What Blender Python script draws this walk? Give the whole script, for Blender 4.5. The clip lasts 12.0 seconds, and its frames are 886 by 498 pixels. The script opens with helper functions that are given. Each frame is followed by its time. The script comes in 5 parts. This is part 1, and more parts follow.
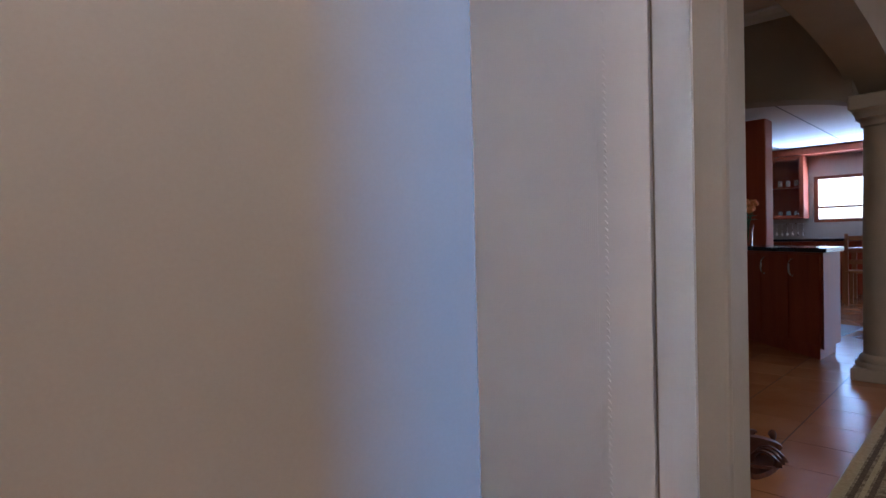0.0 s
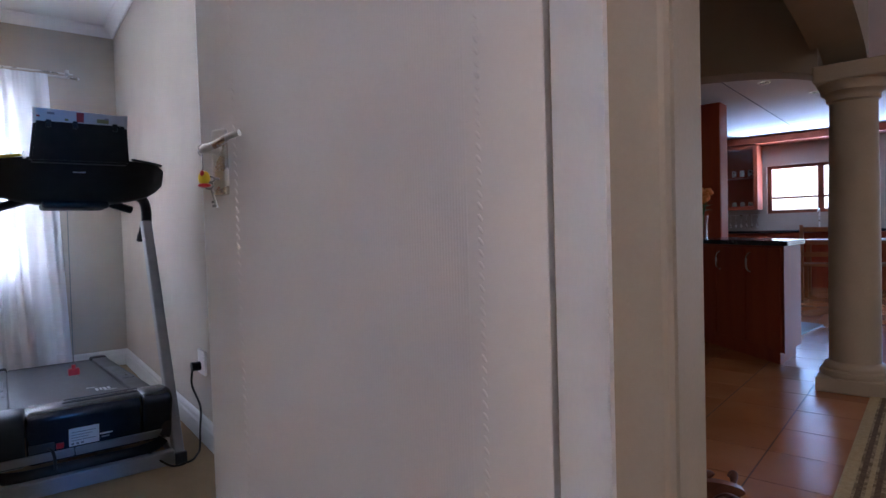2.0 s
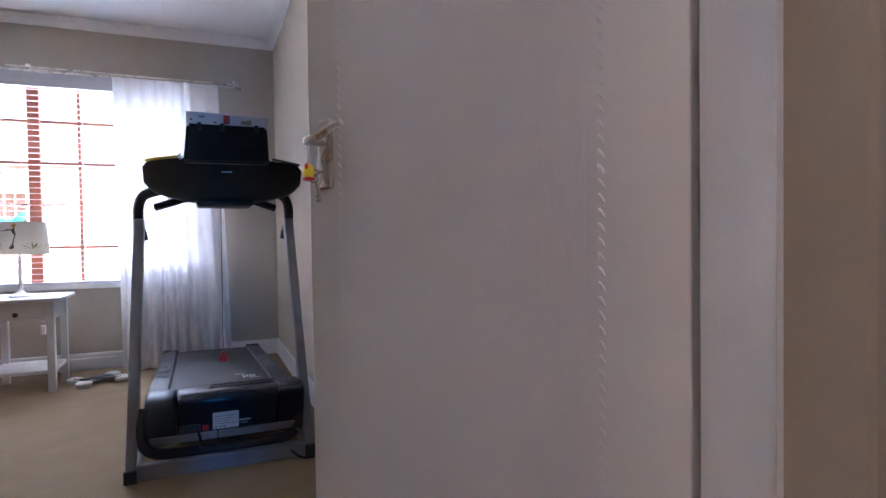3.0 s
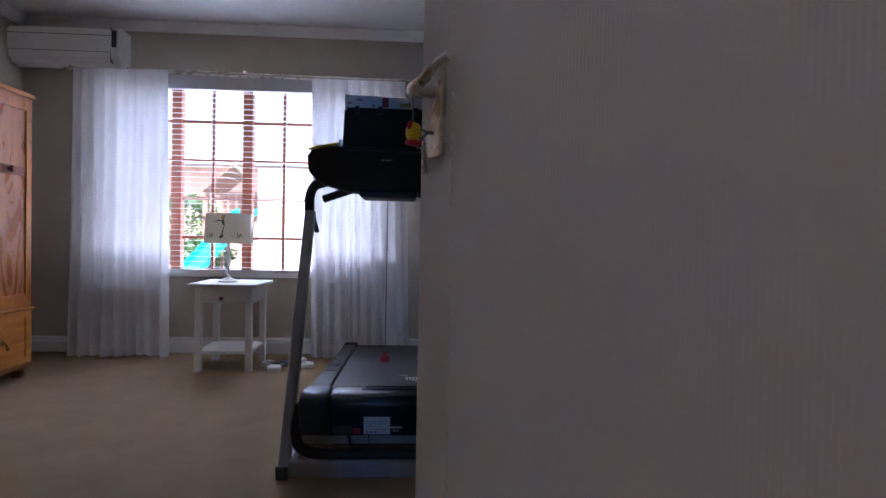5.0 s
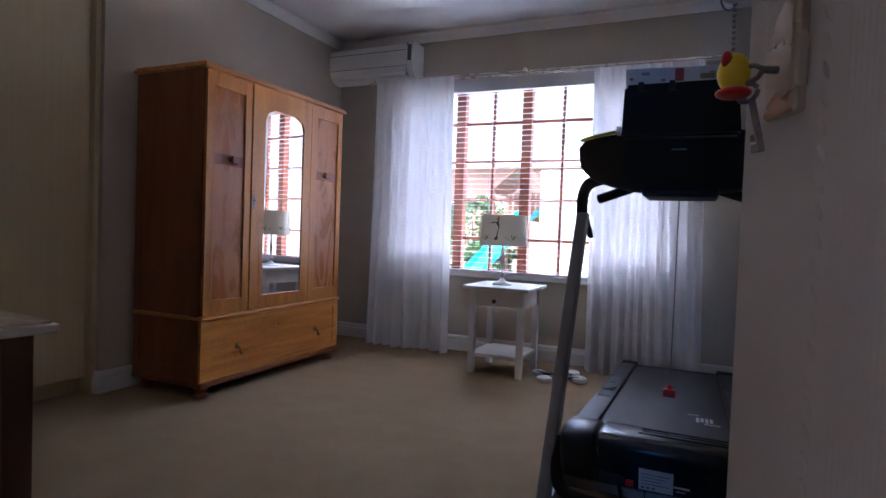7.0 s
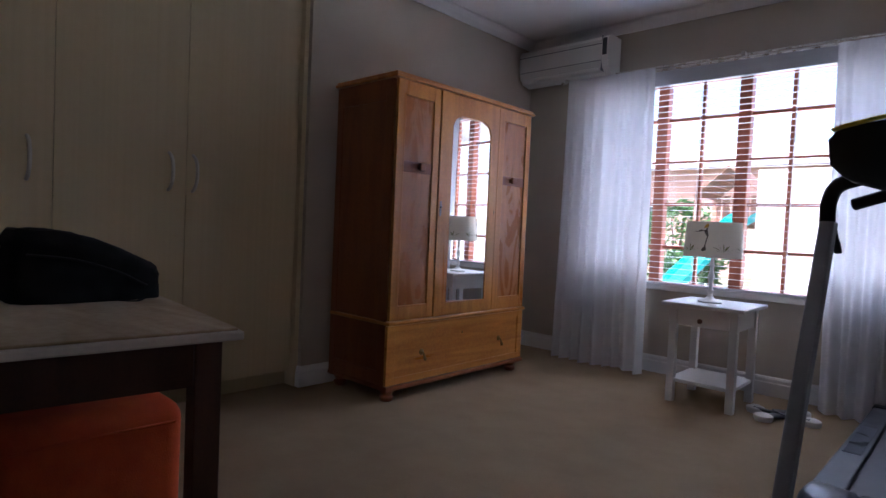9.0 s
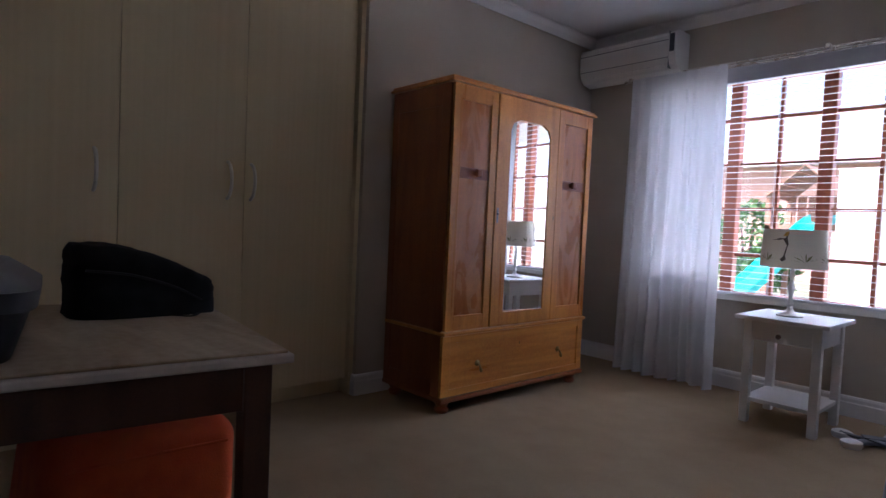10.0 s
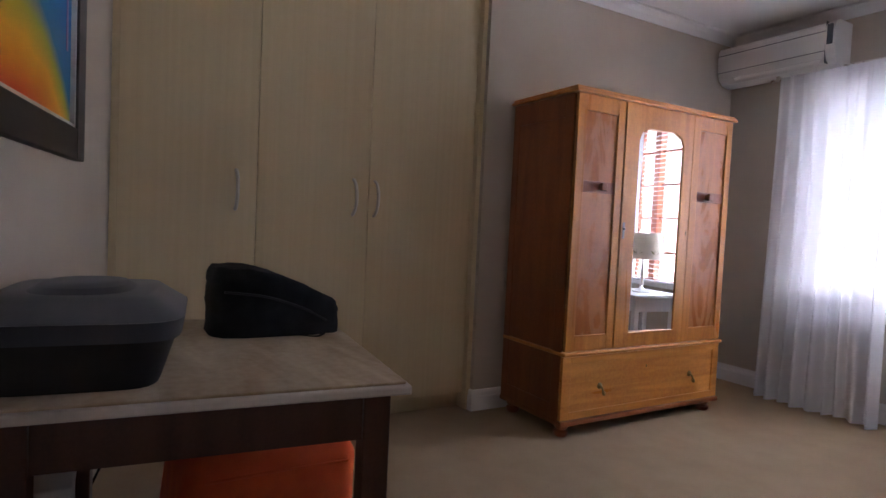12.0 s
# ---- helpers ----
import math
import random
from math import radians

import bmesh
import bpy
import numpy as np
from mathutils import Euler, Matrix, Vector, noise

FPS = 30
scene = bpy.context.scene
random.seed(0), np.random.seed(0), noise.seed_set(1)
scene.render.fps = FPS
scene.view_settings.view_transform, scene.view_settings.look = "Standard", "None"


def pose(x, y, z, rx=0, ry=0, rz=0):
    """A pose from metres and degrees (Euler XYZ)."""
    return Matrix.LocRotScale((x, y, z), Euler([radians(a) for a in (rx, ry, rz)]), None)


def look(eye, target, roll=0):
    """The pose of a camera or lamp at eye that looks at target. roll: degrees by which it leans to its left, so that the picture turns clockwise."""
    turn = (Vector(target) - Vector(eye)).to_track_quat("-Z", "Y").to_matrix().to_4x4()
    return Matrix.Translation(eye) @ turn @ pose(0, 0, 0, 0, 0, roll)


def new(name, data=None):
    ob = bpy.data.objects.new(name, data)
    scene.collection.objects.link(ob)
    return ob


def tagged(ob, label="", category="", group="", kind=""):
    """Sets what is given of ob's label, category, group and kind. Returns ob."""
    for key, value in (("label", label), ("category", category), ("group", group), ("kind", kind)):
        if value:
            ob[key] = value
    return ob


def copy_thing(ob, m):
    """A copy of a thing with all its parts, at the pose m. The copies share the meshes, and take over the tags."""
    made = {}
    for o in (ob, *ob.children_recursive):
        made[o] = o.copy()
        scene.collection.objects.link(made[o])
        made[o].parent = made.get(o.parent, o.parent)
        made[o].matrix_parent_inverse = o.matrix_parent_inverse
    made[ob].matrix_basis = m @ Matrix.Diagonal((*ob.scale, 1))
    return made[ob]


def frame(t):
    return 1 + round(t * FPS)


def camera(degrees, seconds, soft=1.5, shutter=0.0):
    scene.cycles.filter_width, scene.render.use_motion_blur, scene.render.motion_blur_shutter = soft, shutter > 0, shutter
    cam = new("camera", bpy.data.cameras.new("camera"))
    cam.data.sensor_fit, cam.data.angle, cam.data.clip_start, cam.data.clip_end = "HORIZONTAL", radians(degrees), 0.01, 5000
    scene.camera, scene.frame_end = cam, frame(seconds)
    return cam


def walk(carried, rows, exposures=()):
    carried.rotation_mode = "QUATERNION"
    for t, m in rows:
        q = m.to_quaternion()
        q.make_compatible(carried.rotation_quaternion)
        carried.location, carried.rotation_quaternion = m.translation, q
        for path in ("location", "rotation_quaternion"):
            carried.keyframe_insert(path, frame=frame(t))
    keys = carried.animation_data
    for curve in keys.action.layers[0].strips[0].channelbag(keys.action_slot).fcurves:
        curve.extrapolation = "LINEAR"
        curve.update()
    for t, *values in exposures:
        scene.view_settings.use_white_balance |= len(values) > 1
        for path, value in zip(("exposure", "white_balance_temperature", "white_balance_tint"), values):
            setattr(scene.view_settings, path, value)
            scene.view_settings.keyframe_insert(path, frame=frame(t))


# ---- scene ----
cam = camera(75.0, 12.0)
PATH = [
    (0, (1.603, 0.36, 1.021), (2.7, 2.031, 0.983), -1.4),
    (0.5, (1.72, 0.426, 1.022), (2.884, 2.052, 0.976), -1.6),
    (1, (1.91, 0.526, 1.019), (3.091, 2.139, 0.967), -1.7),
    (1.5, (2.042, 0.599, 1.014), (3.267, 2.179, 0.96), -1.9),
    (2, (2.208, 0.698, 1.013), (3.41, 2.295, 0.949), -1.7),
    (2.5, (2.27, 0.751, 1.01), (3.241, 2.498, 0.956), -1.4),
    (3, (2.345, 0.8, 1.005), (3.116, 2.644, 0.959), -0.8),
    (3.2, (2.356, 0.818, 1.003), (3.076, 2.684, 0.967), -1.0),
    (4.8, (2.54, 1.083, 0.993), (2.721, 3.074, 0.944), 0.7),
    (5, (2.548, 1.13, 0.982), (2.665, 3.126, 0.947), 1.1),
    (5.5, (2.549, 1.248, 0.996), (2.425, 3.244, 0.954), 1.4),
    (6, (2.536, 1.326, 0.982), (2.142, 3.286, 0.932), 1.6),
    (6.5, (2.538, 1.425, 0.997), (1.915, 3.324, 0.94), 1.8),
    (7, (2.536, 1.493, 1.009), (1.715, 3.315, 0.946), 2.1),
    (7.5, (2.521, 1.529, 1.001), (1.515, 3.256, 0.935), 2.2),
    (7.7, (2.526, 1.558, 0.984), (1.444, 3.239, 0.919), 2.3),
    (9.5, (2.401, 1.704, 1.055), (0.977, 3.106, 0.974), 2.6),
    (10, (2.371, 1.736, 1.075), (0.877, 3.062, 0.991), 2.6),
    (10.5, (2.344, 1.744, 1.089), (0.768, 2.974, 1.007), 2.6),
    (11, (2.329, 1.747, 1.095), (0.685, 2.884, 1.01), 2.7),
    (11.5, (2.324, 1.752, 1.112), (0.629, 2.811, 1.025), 2.7),
    (12, (2.323, 1.764, 1.14), (0.59, 2.758, 1.05), 2.7),
]
walk(cam, [(t, look(eye, target, roll)) for t, eye, target, roll in PATH], exposures=[(0, 4.66, 5150, 17), (2.4, 4.58, 5350, 21), (3.2, 4.22, 5450, 22), (5, 3.25, 5400, 23), (6, 3.12, 5400, 24), (7.5, 3.22, 5450, 24), (9.5, 2.82, 5430, 24), (10.5, 3.12, 5580, 24), (12, 3.88, 5880, 26)])

# ---- world, sun and exposure ----
world = bpy.data.worlds.new("world")
scene.world = world
world.use_nodes = True
sky = world.node_tree.nodes.new("ShaderNodeTexSky")
sky.sky_type = "NISHITA"
sky.sun_disc = False
sky.sun_elevation = radians(52)
sky.sun_rotation = radians(215)
sky.dust_density = 4.0
world.node_tree.links.new(sky.outputs[0], world.node_tree.nodes["Background"].inputs[0])
world.node_tree.nodes["Background"].inputs[1].default_value = 0.085
sun = new("sun", bpy.data.lights.new("sun", "SUN"))
sun.data.energy = 2.0
sun.data.angle = radians(0.5)
sun.data.color = (1.0, 0.95, 0.88)
sun.matrix_world = look((0, 0, 20), (4.5, 6.5, 8.0))


def area(name, eye, target, w, h, power, color):
    ob = new(name, bpy.data.lights.new(name, "AREA"))
    ob.data.shape, ob.data.size, ob.data.size_y = "RECTANGLE", w, h
    ob.data.energy, ob.data.color = power, color
    ob.matrix_world = look(eye, target)
    return ob


# an added blue lamp behind an unseen slit, then daylight by the kitchen's and bedroom's windows
area("blue_slit_light", (2.02, -2.2, 1.2), (2.03, 1.0, 1.2), 0.20, 1.5, 3.1, (0.06, 0.40, 1.0))
area("terrace_door_light", (12.75, 0.95, 1.15), (6.0, 0.2, 0.9), 2.0, 1.9, 0.6, (0.62, 0.78, 1.0))
area("kitchen_sky_light", (13.75, 3.95, 0.45), (10.5, 3.3, 2.3), 1.6, 0.7, 34, (0.55, 0.72, 1.0))
area("window_sky_light", (1.2, 7.7, 3.75), (1.2, 5.2, 0.9), 3.4, 1.4, 58, (0.78, 0.89, 1.0))
area("window_ground_light", (1.2, 7.6, -0.10), (1.2, 5.0, 2.0), 3.4, 1.1, 60, (0.95, 0.95, 0.92))

# ---- materials ----
def mat(name, color=(0.5, 0.5, 0.5), rough=0.6, metal=0.0, spec=0.5):
    m = bpy.data.materials.new(name)
    m.use_nodes = True
    b = m.node_tree.nodes["Principled BSDF"]
    b.inputs["Base Color"].default_value = (*color, 1)
    b.inputs["Roughness"].default_value = rough
    b.inputs["Metallic"].default_value = metal
    b.inputs["Specular IOR Level"].default_value = spec
    return m


def textured(name, c1, c2, scale=(6, 6, 6), rough=0.6, bump=0.1, detail=6.0, fine=120.0, metal=0.0, spread=(0.35, 0.65), per_piece=0.0, distort=0.0, spec=0.5, fine_mix=0.25):
    """Two colours mixed by a stretched noise, a finer noise on top and relief from both."""
    m = mat(name, c1, rough, metal, spec)
    nt = m.node_tree
    n, l, b = nt.nodes, nt.links, nt.nodes["Principled BSDF"]
    co = n.new("ShaderNodeTexCoord")
    mp = n.new("ShaderNodeMapping")
    mp.inputs["Scale"].default_value = scale
    l.new(co.outputs["Object"], mp.inputs[0])
    vec = mp.outputs[0]
    if per_piece:
        info = n.new("ShaderNodeObjectInfo")
        add = n.new("ShaderNodeVectorMath")
        add.operation = "MULTIPLY_ADD"
        comb = n.new("ShaderNodeCombineXYZ")
        for i in range(3):
            l.new(info.outputs["Random"], comb.inputs[i])
        l.new(comb.outputs[0], add.inputs[0])
        add.inputs[1].default_value = (37, 53, 71)
        l.new(vec, add.inputs[2])
        vec = add.outputs[0]
    t1 = n.new("ShaderNodeTexNoise")
    t1.inputs["Scale"].default_value = 1.0
    t1.inputs["Detail"].default_value = detail
    t1.inputs["Distortion"].default_value = distort
    l.new(vec, t1.inputs["Vector"])
    t2 = n.new("ShaderNodeTexNoise")
    t2.inputs["Scale"].default_value = fine
    t2.inputs["Detail"].default_value = 3
    l.new(co.outputs["Object"], t2.inputs["Vector"])
    mixf = n.new("ShaderNodeMix")
    mixf.inputs[0].default_value = fine_mix
    l.new(t1.outputs["Fac"], mixf.inputs[2])
    l.new(t2.outputs["Fac"], mixf.inputs[3])
    ramp = n.new("ShaderNodeMapRange")
    ramp.inputs[1].default_value, ramp.inputs[2].default_value = spread
    l.new(mixf.outputs[0], ramp.inputs[0])
    mix = n.new("ShaderNodeMix")
    mix.data_type = "RGBA"
    mix.inputs[6].default_value, mix.inputs[7].default_value = (*c1, 1), (*c2, 1)
    l.new(ramp.outputs[0], mix.inputs[0])
    out = mix.outputs[2]
    if per_piece:
        hsv = n.new("ShaderNodeHueSaturation")
        mr = n.new("ShaderNodeMapRange")
        mr.inputs[3].default_value, mr.inputs[4].default_value = 1 - per_piece, 1 + per_piece
        l.new(info.outputs["Random"], mr.inputs[0])
        l.new(mr.outputs[0], hsv.inputs["Value"])
        l.new(out, hsv.inputs["Color"])
        out = hsv.outputs[0]
    l.new(out, b.inputs["Base Color"])
    rr = n.new("ShaderNodeMapRange")
    rr.inputs[3].default_value, rr.inputs[4].default_value = max(0.02, rough - 0.08), min(1, rough + 0.08)
    l.new(t1.outputs["Fac"], rr.inputs[0])
    l.new(rr.outputs[0], b.inputs["Roughness"])
    if bump:
        bp = n.new("ShaderNodeBump")
        bp.inputs["Strength"].default_value = bump
        bp.inputs["Distance"].default_value = 0.01
        l.new(mixf.outputs[0], bp.inputs["Height"])
        l.new(bp.outputs[0], b.inputs["Normal"])
    return m


M_WALL = textured("wall_paint", (0.44, 0.382, 0.305), (0.48, 0.422, 0.34), (3, 3, 3), 0.75, 0.06, fine=180)
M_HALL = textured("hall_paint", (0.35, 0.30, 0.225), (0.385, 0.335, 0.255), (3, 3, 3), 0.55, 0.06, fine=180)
M_CEIL = textured("ceiling_paint", (0.78, 0.77, 0.75), (0.82, 0.81, 0.79), (2, 2, 2), 0.8, 0.04)
M_WHITE = textured("white_gloss_paint", (0.72, 0.71, 0.69), (0.78, 0.77, 0.75), (4, 4, 4), 0.4, 0.04, fine=90)
M_DOOR = textured("door_paint", (0.69, 0.66, 0.63), (0.73, 0.70, 0.67), (2, 2, 2), 0.45, 0.03, fine=140)
M_CARPET = textured("beige_carpet", (0.292, 0.208, 0.123), (0.398, 0.297, 0.184), (5, 5, 5), 0.95, 0.9, fine=320, fine_mix=0.6, spread=(0.3, 0.7), spec=0.1)
M_TILE = textured("terracotta_tile", (0.40, 0.165, 0.06), (0.47, 0.21, 0.085), (3, 3, 3), 0.22, 0.03, per_piece=0.06, fine_mix=0.1, spec=0.6)
M_GROUT = textured("grout", (0.10, 0.065, 0.045), (0.14, 0.095, 0.065), (9, 9, 9), 0.95, 0.2, spec=0.0)
M_OAK = textured("honey_oak", (0.42, 0.145, 0.024), (0.66, 0.285, 0.058), (11, 11, 0.8), 0.30, 0.06, fine=60, distort=1.2, per_piece=0.05)
M_OAK_H = textured("honey_oak_across", (0.42, 0.145, 0.024), (0.66, 0.285, 0.058), (11, 0.8, 14), 0.30, 0.06, fine=60, distort=1.2)
M_PANEL = textured("figured_panel", (0.31, 0.098, 0.022), (0.50, 0.195, 0.050), (7, 7, 1.8), 0.28, 0.04, fine=50, distort=2.2, per_piece=0.04)
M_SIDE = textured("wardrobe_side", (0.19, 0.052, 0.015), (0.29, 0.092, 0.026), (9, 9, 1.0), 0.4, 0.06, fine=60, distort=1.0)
M_DARKWOOD = textured("dark_wood", (0.052, 0.021, 0.013), (0.098, 0.040, 0.024), (10, 10, 1.2), 0.45, 0.08, distort=1.0)
M_EBONY = textured("ebonised_frame", (0.022, 0.017, 0.014), (0.045, 0.034, 0.028), (10, 10, 10), 0.5, 0.1)
M_DESKTOP = textured("worn_desk_top", (0.27, 0.175, 0.085), (0.56, 0.46, 0.33), (1.6, 7, 3), 0.48, 0.08, distort=1.4, fine=40, spread=(0.30, 0.68))
M_DESKEDGE = textured("limed_edge", (0.48, 0.44, 0.40), (0.62, 0.58, 0.54), (4, 4, 14), 0.6, 0.12, fine=70)
M_MELAMINE = textured("cream_woodgrain", (0.54, 0.435, 0.26), (0.59, 0.485, 0.30), (46, 46, 0.7), 0.5, 0.02, fine=30, spread=(0.3, 0.7))
M_FRAME = textured("meranti_frame", (0.17, 0.035, 0.010), (0.25, 0.060, 0.018), (14, 14, 1.4), 0.4, 0.08, distort=0.8)
M_RED = textured("cherry_veneer", (0.29, 0.056, 0.023), (0.38, 0.088, 0.034), (8, 8, 0.8), 0.48, 0.04, distort=0.9, spec=0.2)
M_GRANITE = textured("black_granite", (0.012, 0.012, 0.014), (0.045, 0.04, 0.045), (60, 60, 60), 0.15, 0.02)
M_BLACK = textured("black_plastic", (0.011, 0.011, 0.013), (0.018, 0.018, 0.02), (20, 20, 20), 0.45, 0.15, fine=400, spec=0.28)
M_BELT = textured("running_belt", (0.022, 0.023, 0.028), (0.034, 0.035, 0.04), (40, 40, 40), 0.42, 0.2, fine=500)
# gloss black with the hood's blue reflection mixed into the colour
M_HOOD = textured("blue_sheen_black_plastic", (0.009, 0.013, 0.024), (0.014, 0.020, 0.034), (9, 9, 9), 0.22, 0.02)
M_NAVY = textured("navy_plastic", (0.022, 0.034, 0.055), (0.03, 0.044, 0.07), (10, 10, 10), 0.3, 0.05)
M_GREYMETAL = textured("silver_grey_paint", (0.26, 0.27, 0.29), (0.31, 0.32, 0.34), (8, 8, 8), 0.4, 0.03, metal=0.3)
M_CHROME = textured("satin_nickel", (0.62, 0.58, 0.52), (0.70, 0.67, 0.62), (20, 20, 20), 0.28, 0.02, metal=1.0)
M_BOW = textured("satin_metal", (0.60, 0.57, 0.52), (0.66, 0.63, 0.58), (20, 20, 20), 0.35, 0.02, metal=0.35)
M_BRASS = textured("aged_brass", (0.20, 0.13, 0.06), (0.30, 0.2, 0.09), (30, 30, 30), 0.4, 0.1, metal=0.9)
M_IRON = textured("iron_key", (0.22, 0.21, 0.20), (0.30, 0.29, 0.28), (40, 40, 40), 0.45, 0.1, metal=0.9)
M_ORANGE = textured("orange_fabric", (0.62, 0.075, 0.012), (0.74, 0.12, 0.02), (12, 12, 12), 0.9, 0.4, fine=260)
M_BAG = textured("black_nylon", (0.008, 0.008, 0.010), (0.02, 0.02, 0.023), (14, 14, 14), 0.85, 0.5, fine=300, spec=0.12)
M_ACW = textured("ac_plastic", (0.72, 0.71, 0.68), (0.77, 0.76, 0.73), (3, 3, 3), 0.35, 0.0)
M_GREYP = textured("grey_plastic", (0.075, 0.082, 0.095), (0.10, 0.108, 0.12), (6, 6, 6), 0.4, 0.05)
M_GREYD = textured("dark_slate_plastic", (0.035, 0.042, 0.055), (0.05, 0.058, 0.072), (6, 6, 6), 0.4, 0.05)
M_RAIL = textured("dark_rail_plastic", (0.02, 0.022, 0.027), (0.03, 0.033, 0.04), (9, 9, 9), 0.38, 0.05)
M_LABEL = mat("paper_label", (0.75, 0.75, 0.76), 0.7)
M_INK = mat("label_ink", (0.2, 0.2, 0.22), 0.7)
M_YELLOW = mat("yellow_enamel", (0.82, 0.62, 0.02), 0.35)
M_REDP = mat("red_plastic", (0.55, 0.02, 0.025), 0.35)
M_SLAT = textured("white_slat", (0.64, 0.65, 0.68), (0.69, 0.70, 0.72), (2, 30, 30), 0.45, 0.02)
# white of the slats greyed down, the headrail's backlit shade put into its colour
M_RAIL_BACKLIT = textured("backlit_white_headrail", (0.46, 0.46, 0.50), (0.52, 0.52, 0.55), (2, 30, 30), 0.5, 0.02)
M_STONE = textured("column_plaster", (0.40, 0.345, 0.25), (0.47, 0.41, 0.31), (4, 4, 4), 0.6, 0.12)
M_LEAF = textured("leaf_green", (0.03, 0.09, 0.015), (0.07, 0.16, 0.03), (12, 12, 12), 0.6, 0.1)
M_PETAL = textured("orange_petal", (0.75, 0.22, 0.04), (0.85, 0.36, 0.10), (30, 30, 30), 0.7, 0.1)
M_SLIDE = mat("turquoise_plastic", (0.02, 0.50, 0.45), 0.35)
M_BRICK = textured("far_brick", (0.42, 0.24, 0.18), (0.52, 0.33, 0.26), (6, 6, 20), 0.85, 0.1)
M_ROOF = textured("grey_roof", (0.26, 0.24, 0.25), (0.34, 0.31, 0.31), (3, 20, 20), 0.85, 0.1)
M_GARDENWALL = textured("pale_render", (0.62, 0.63, 0.63), (0.68, 0.69, 0.69), (2, 2, 2), 0.85, 0.1)
M_GRASS = textured("lawn", (0.12, 0.13, 0.07), (0.20, 0.19, 0.12), (6, 6, 6), 0.95, 0.4)
M_LEATHER = textured("brown_leather", (0.085, 0.028, 0.014), (0.15, 0.055, 0.028), (18, 18, 18), 0.35, 0.2)
M_PINEWOOD = textured("garden_timber", (0.23, 0.11, 0.065), (0.33, 0.175, 0.11), (14, 14, 1.2), 0.7, 0.15)


def glass_mat():
    m = bpy.data.materials.new("clear_glass")
    m.use_nodes = True
    b = m.node_tree.nodes["Principled BSDF"]
    b.inputs["Base Color"].default_value = (0.98, 1, 0.99, 1)
    b.inputs["Roughness"].default_value = 0.0
    b.inputs["IOR"].default_value = 1.45
    b.inputs["Transmission Weight"].default_value = 1.0
    return m


M_GLASS = glass_mat()
M_MIRROR = mat("mirror_silver", (0.92, 0.93, 0.93), 0.02, 1.0)


def cloth_mat(name, color, trans):
    m = textured(name, color, tuple(min(1, c * 1.05) for c in color), (6, 6, 2), 0.9, 0.15, fine=260)
    nt = m.node_tree
    b = nt.nodes["Principled BSDF"]
    tr = nt.nodes.new("ShaderNodeBsdfTranslucent")
    tr.inputs[0].default_value = (*color, 1)
    mx = nt.nodes.new("ShaderNodeMixShader")
    mx.inputs[0].default_value = trans
    nt.links.new(b.outputs[0], mx.inputs[1])
    nt.links.new(tr.outputs[0], mx.inputs[2])
    nt.links.new(mx.outputs[0], nt.nodes["Material Output"].inputs[0])
    return m


M_CURTAIN = cloth_mat("white_voile", (0.78, 0.785, 0.81), 0.20)
M_SHADE = cloth_mat("linen_shade", (0.72, 0.68, 0.60), 0.35)


def glow(name, color, strength):
    m = mat(name, color)
    b = m.node_tree.nodes["Principled BSDF"]
    b.inputs["Emission Color"].default_value = (*color, 1)
    b.inputs["Emission Strength"].default_value = strength
    return m


M_LAMP = glow("lamp_glow", (1.0, 0.72, 0.44), 3.4)
M_LAMP2 = glow("hall_lamp_glow", (1.0, 0.88, 0.80), 3.9)
# glow of the fill lamp added near the arch
M_LAMP3 = glow("far_fill_glow", (1.0, 0.80, 0.60), 4.4)
M_SPOT = glow("downlight_glow", (1.0, 0.9, 0.75), 4)


# ---- mesh helpers ----
def link_mesh(name, bm, material, parent=None, label="", smooth=False):
    me = bpy.data.meshes.new(name)
    bmesh.ops.recalc_face_normals(bm, faces=bm.faces)
    if smooth:
        for f in bm.faces:
            f.smooth = True
    bm.to_mesh(me)
    bm.free()
    if smooth:
        me.set_sharp_from_angle(angle=radians(40))
    me.materials.append(material)
    ob = new(name, me)
    if parent:
        ob.parent = parent
        ob.matrix_parent_inverse = parent.matrix_world.inverted()
    if label:
        ob["label"] = label
    return ob


def part(name, bm, material, parent, label="", smooth=False):
    return link_mesh(name, bm, material, parent, label, smooth)


def thing(name, label, category, group="", at=(0, 0, 0)):
    ob = new(name)
    ob.location = at
    ob.empty_display_size = 0.1
    bpy.context.view_layer.update()
    return tagged(ob, label, category, group)


def structure(name, bm, material, label="", category="", smooth=False):
    ob = link_mesh(name, bm, material, None, label, smooth)
    return tagged(ob, label, category, kind="structure")


def box(x0, x1, y0, y1, z0, z1, bevel=0.0, bm=None, m=None, seg=2):
    bm2 = bmesh.new()
    bmesh.ops.create_cube(bm2, size=1)
    bmesh.ops.scale(bm2, vec=(x1 - x0, y1 - y0, z1 - z0), verts=bm2.verts)
    bmesh.ops.translate(bm2, vec=((x0 + x1) / 2, (y0 + y1) / 2, (z0 + z1) / 2), verts=bm2.verts)
    if bevel:
        bmesh.ops.bevel(bm2, geom=list(bm2.edges), offset=bevel, segments=seg, profile=0.5, affect="EDGES")
    if m is not None:
        bmesh.ops.transform(bm2, matrix=m, verts=bm2.verts)
    if bm is None:
        return bm2
    return join(bm, bm2)


def join(a, b):
    me = bpy.data.meshes.new("tmp")
    b.to_mesh(me)
    b.free()
    a.from_mesh(me)
    bpy.data.meshes.remove(me)
    return a


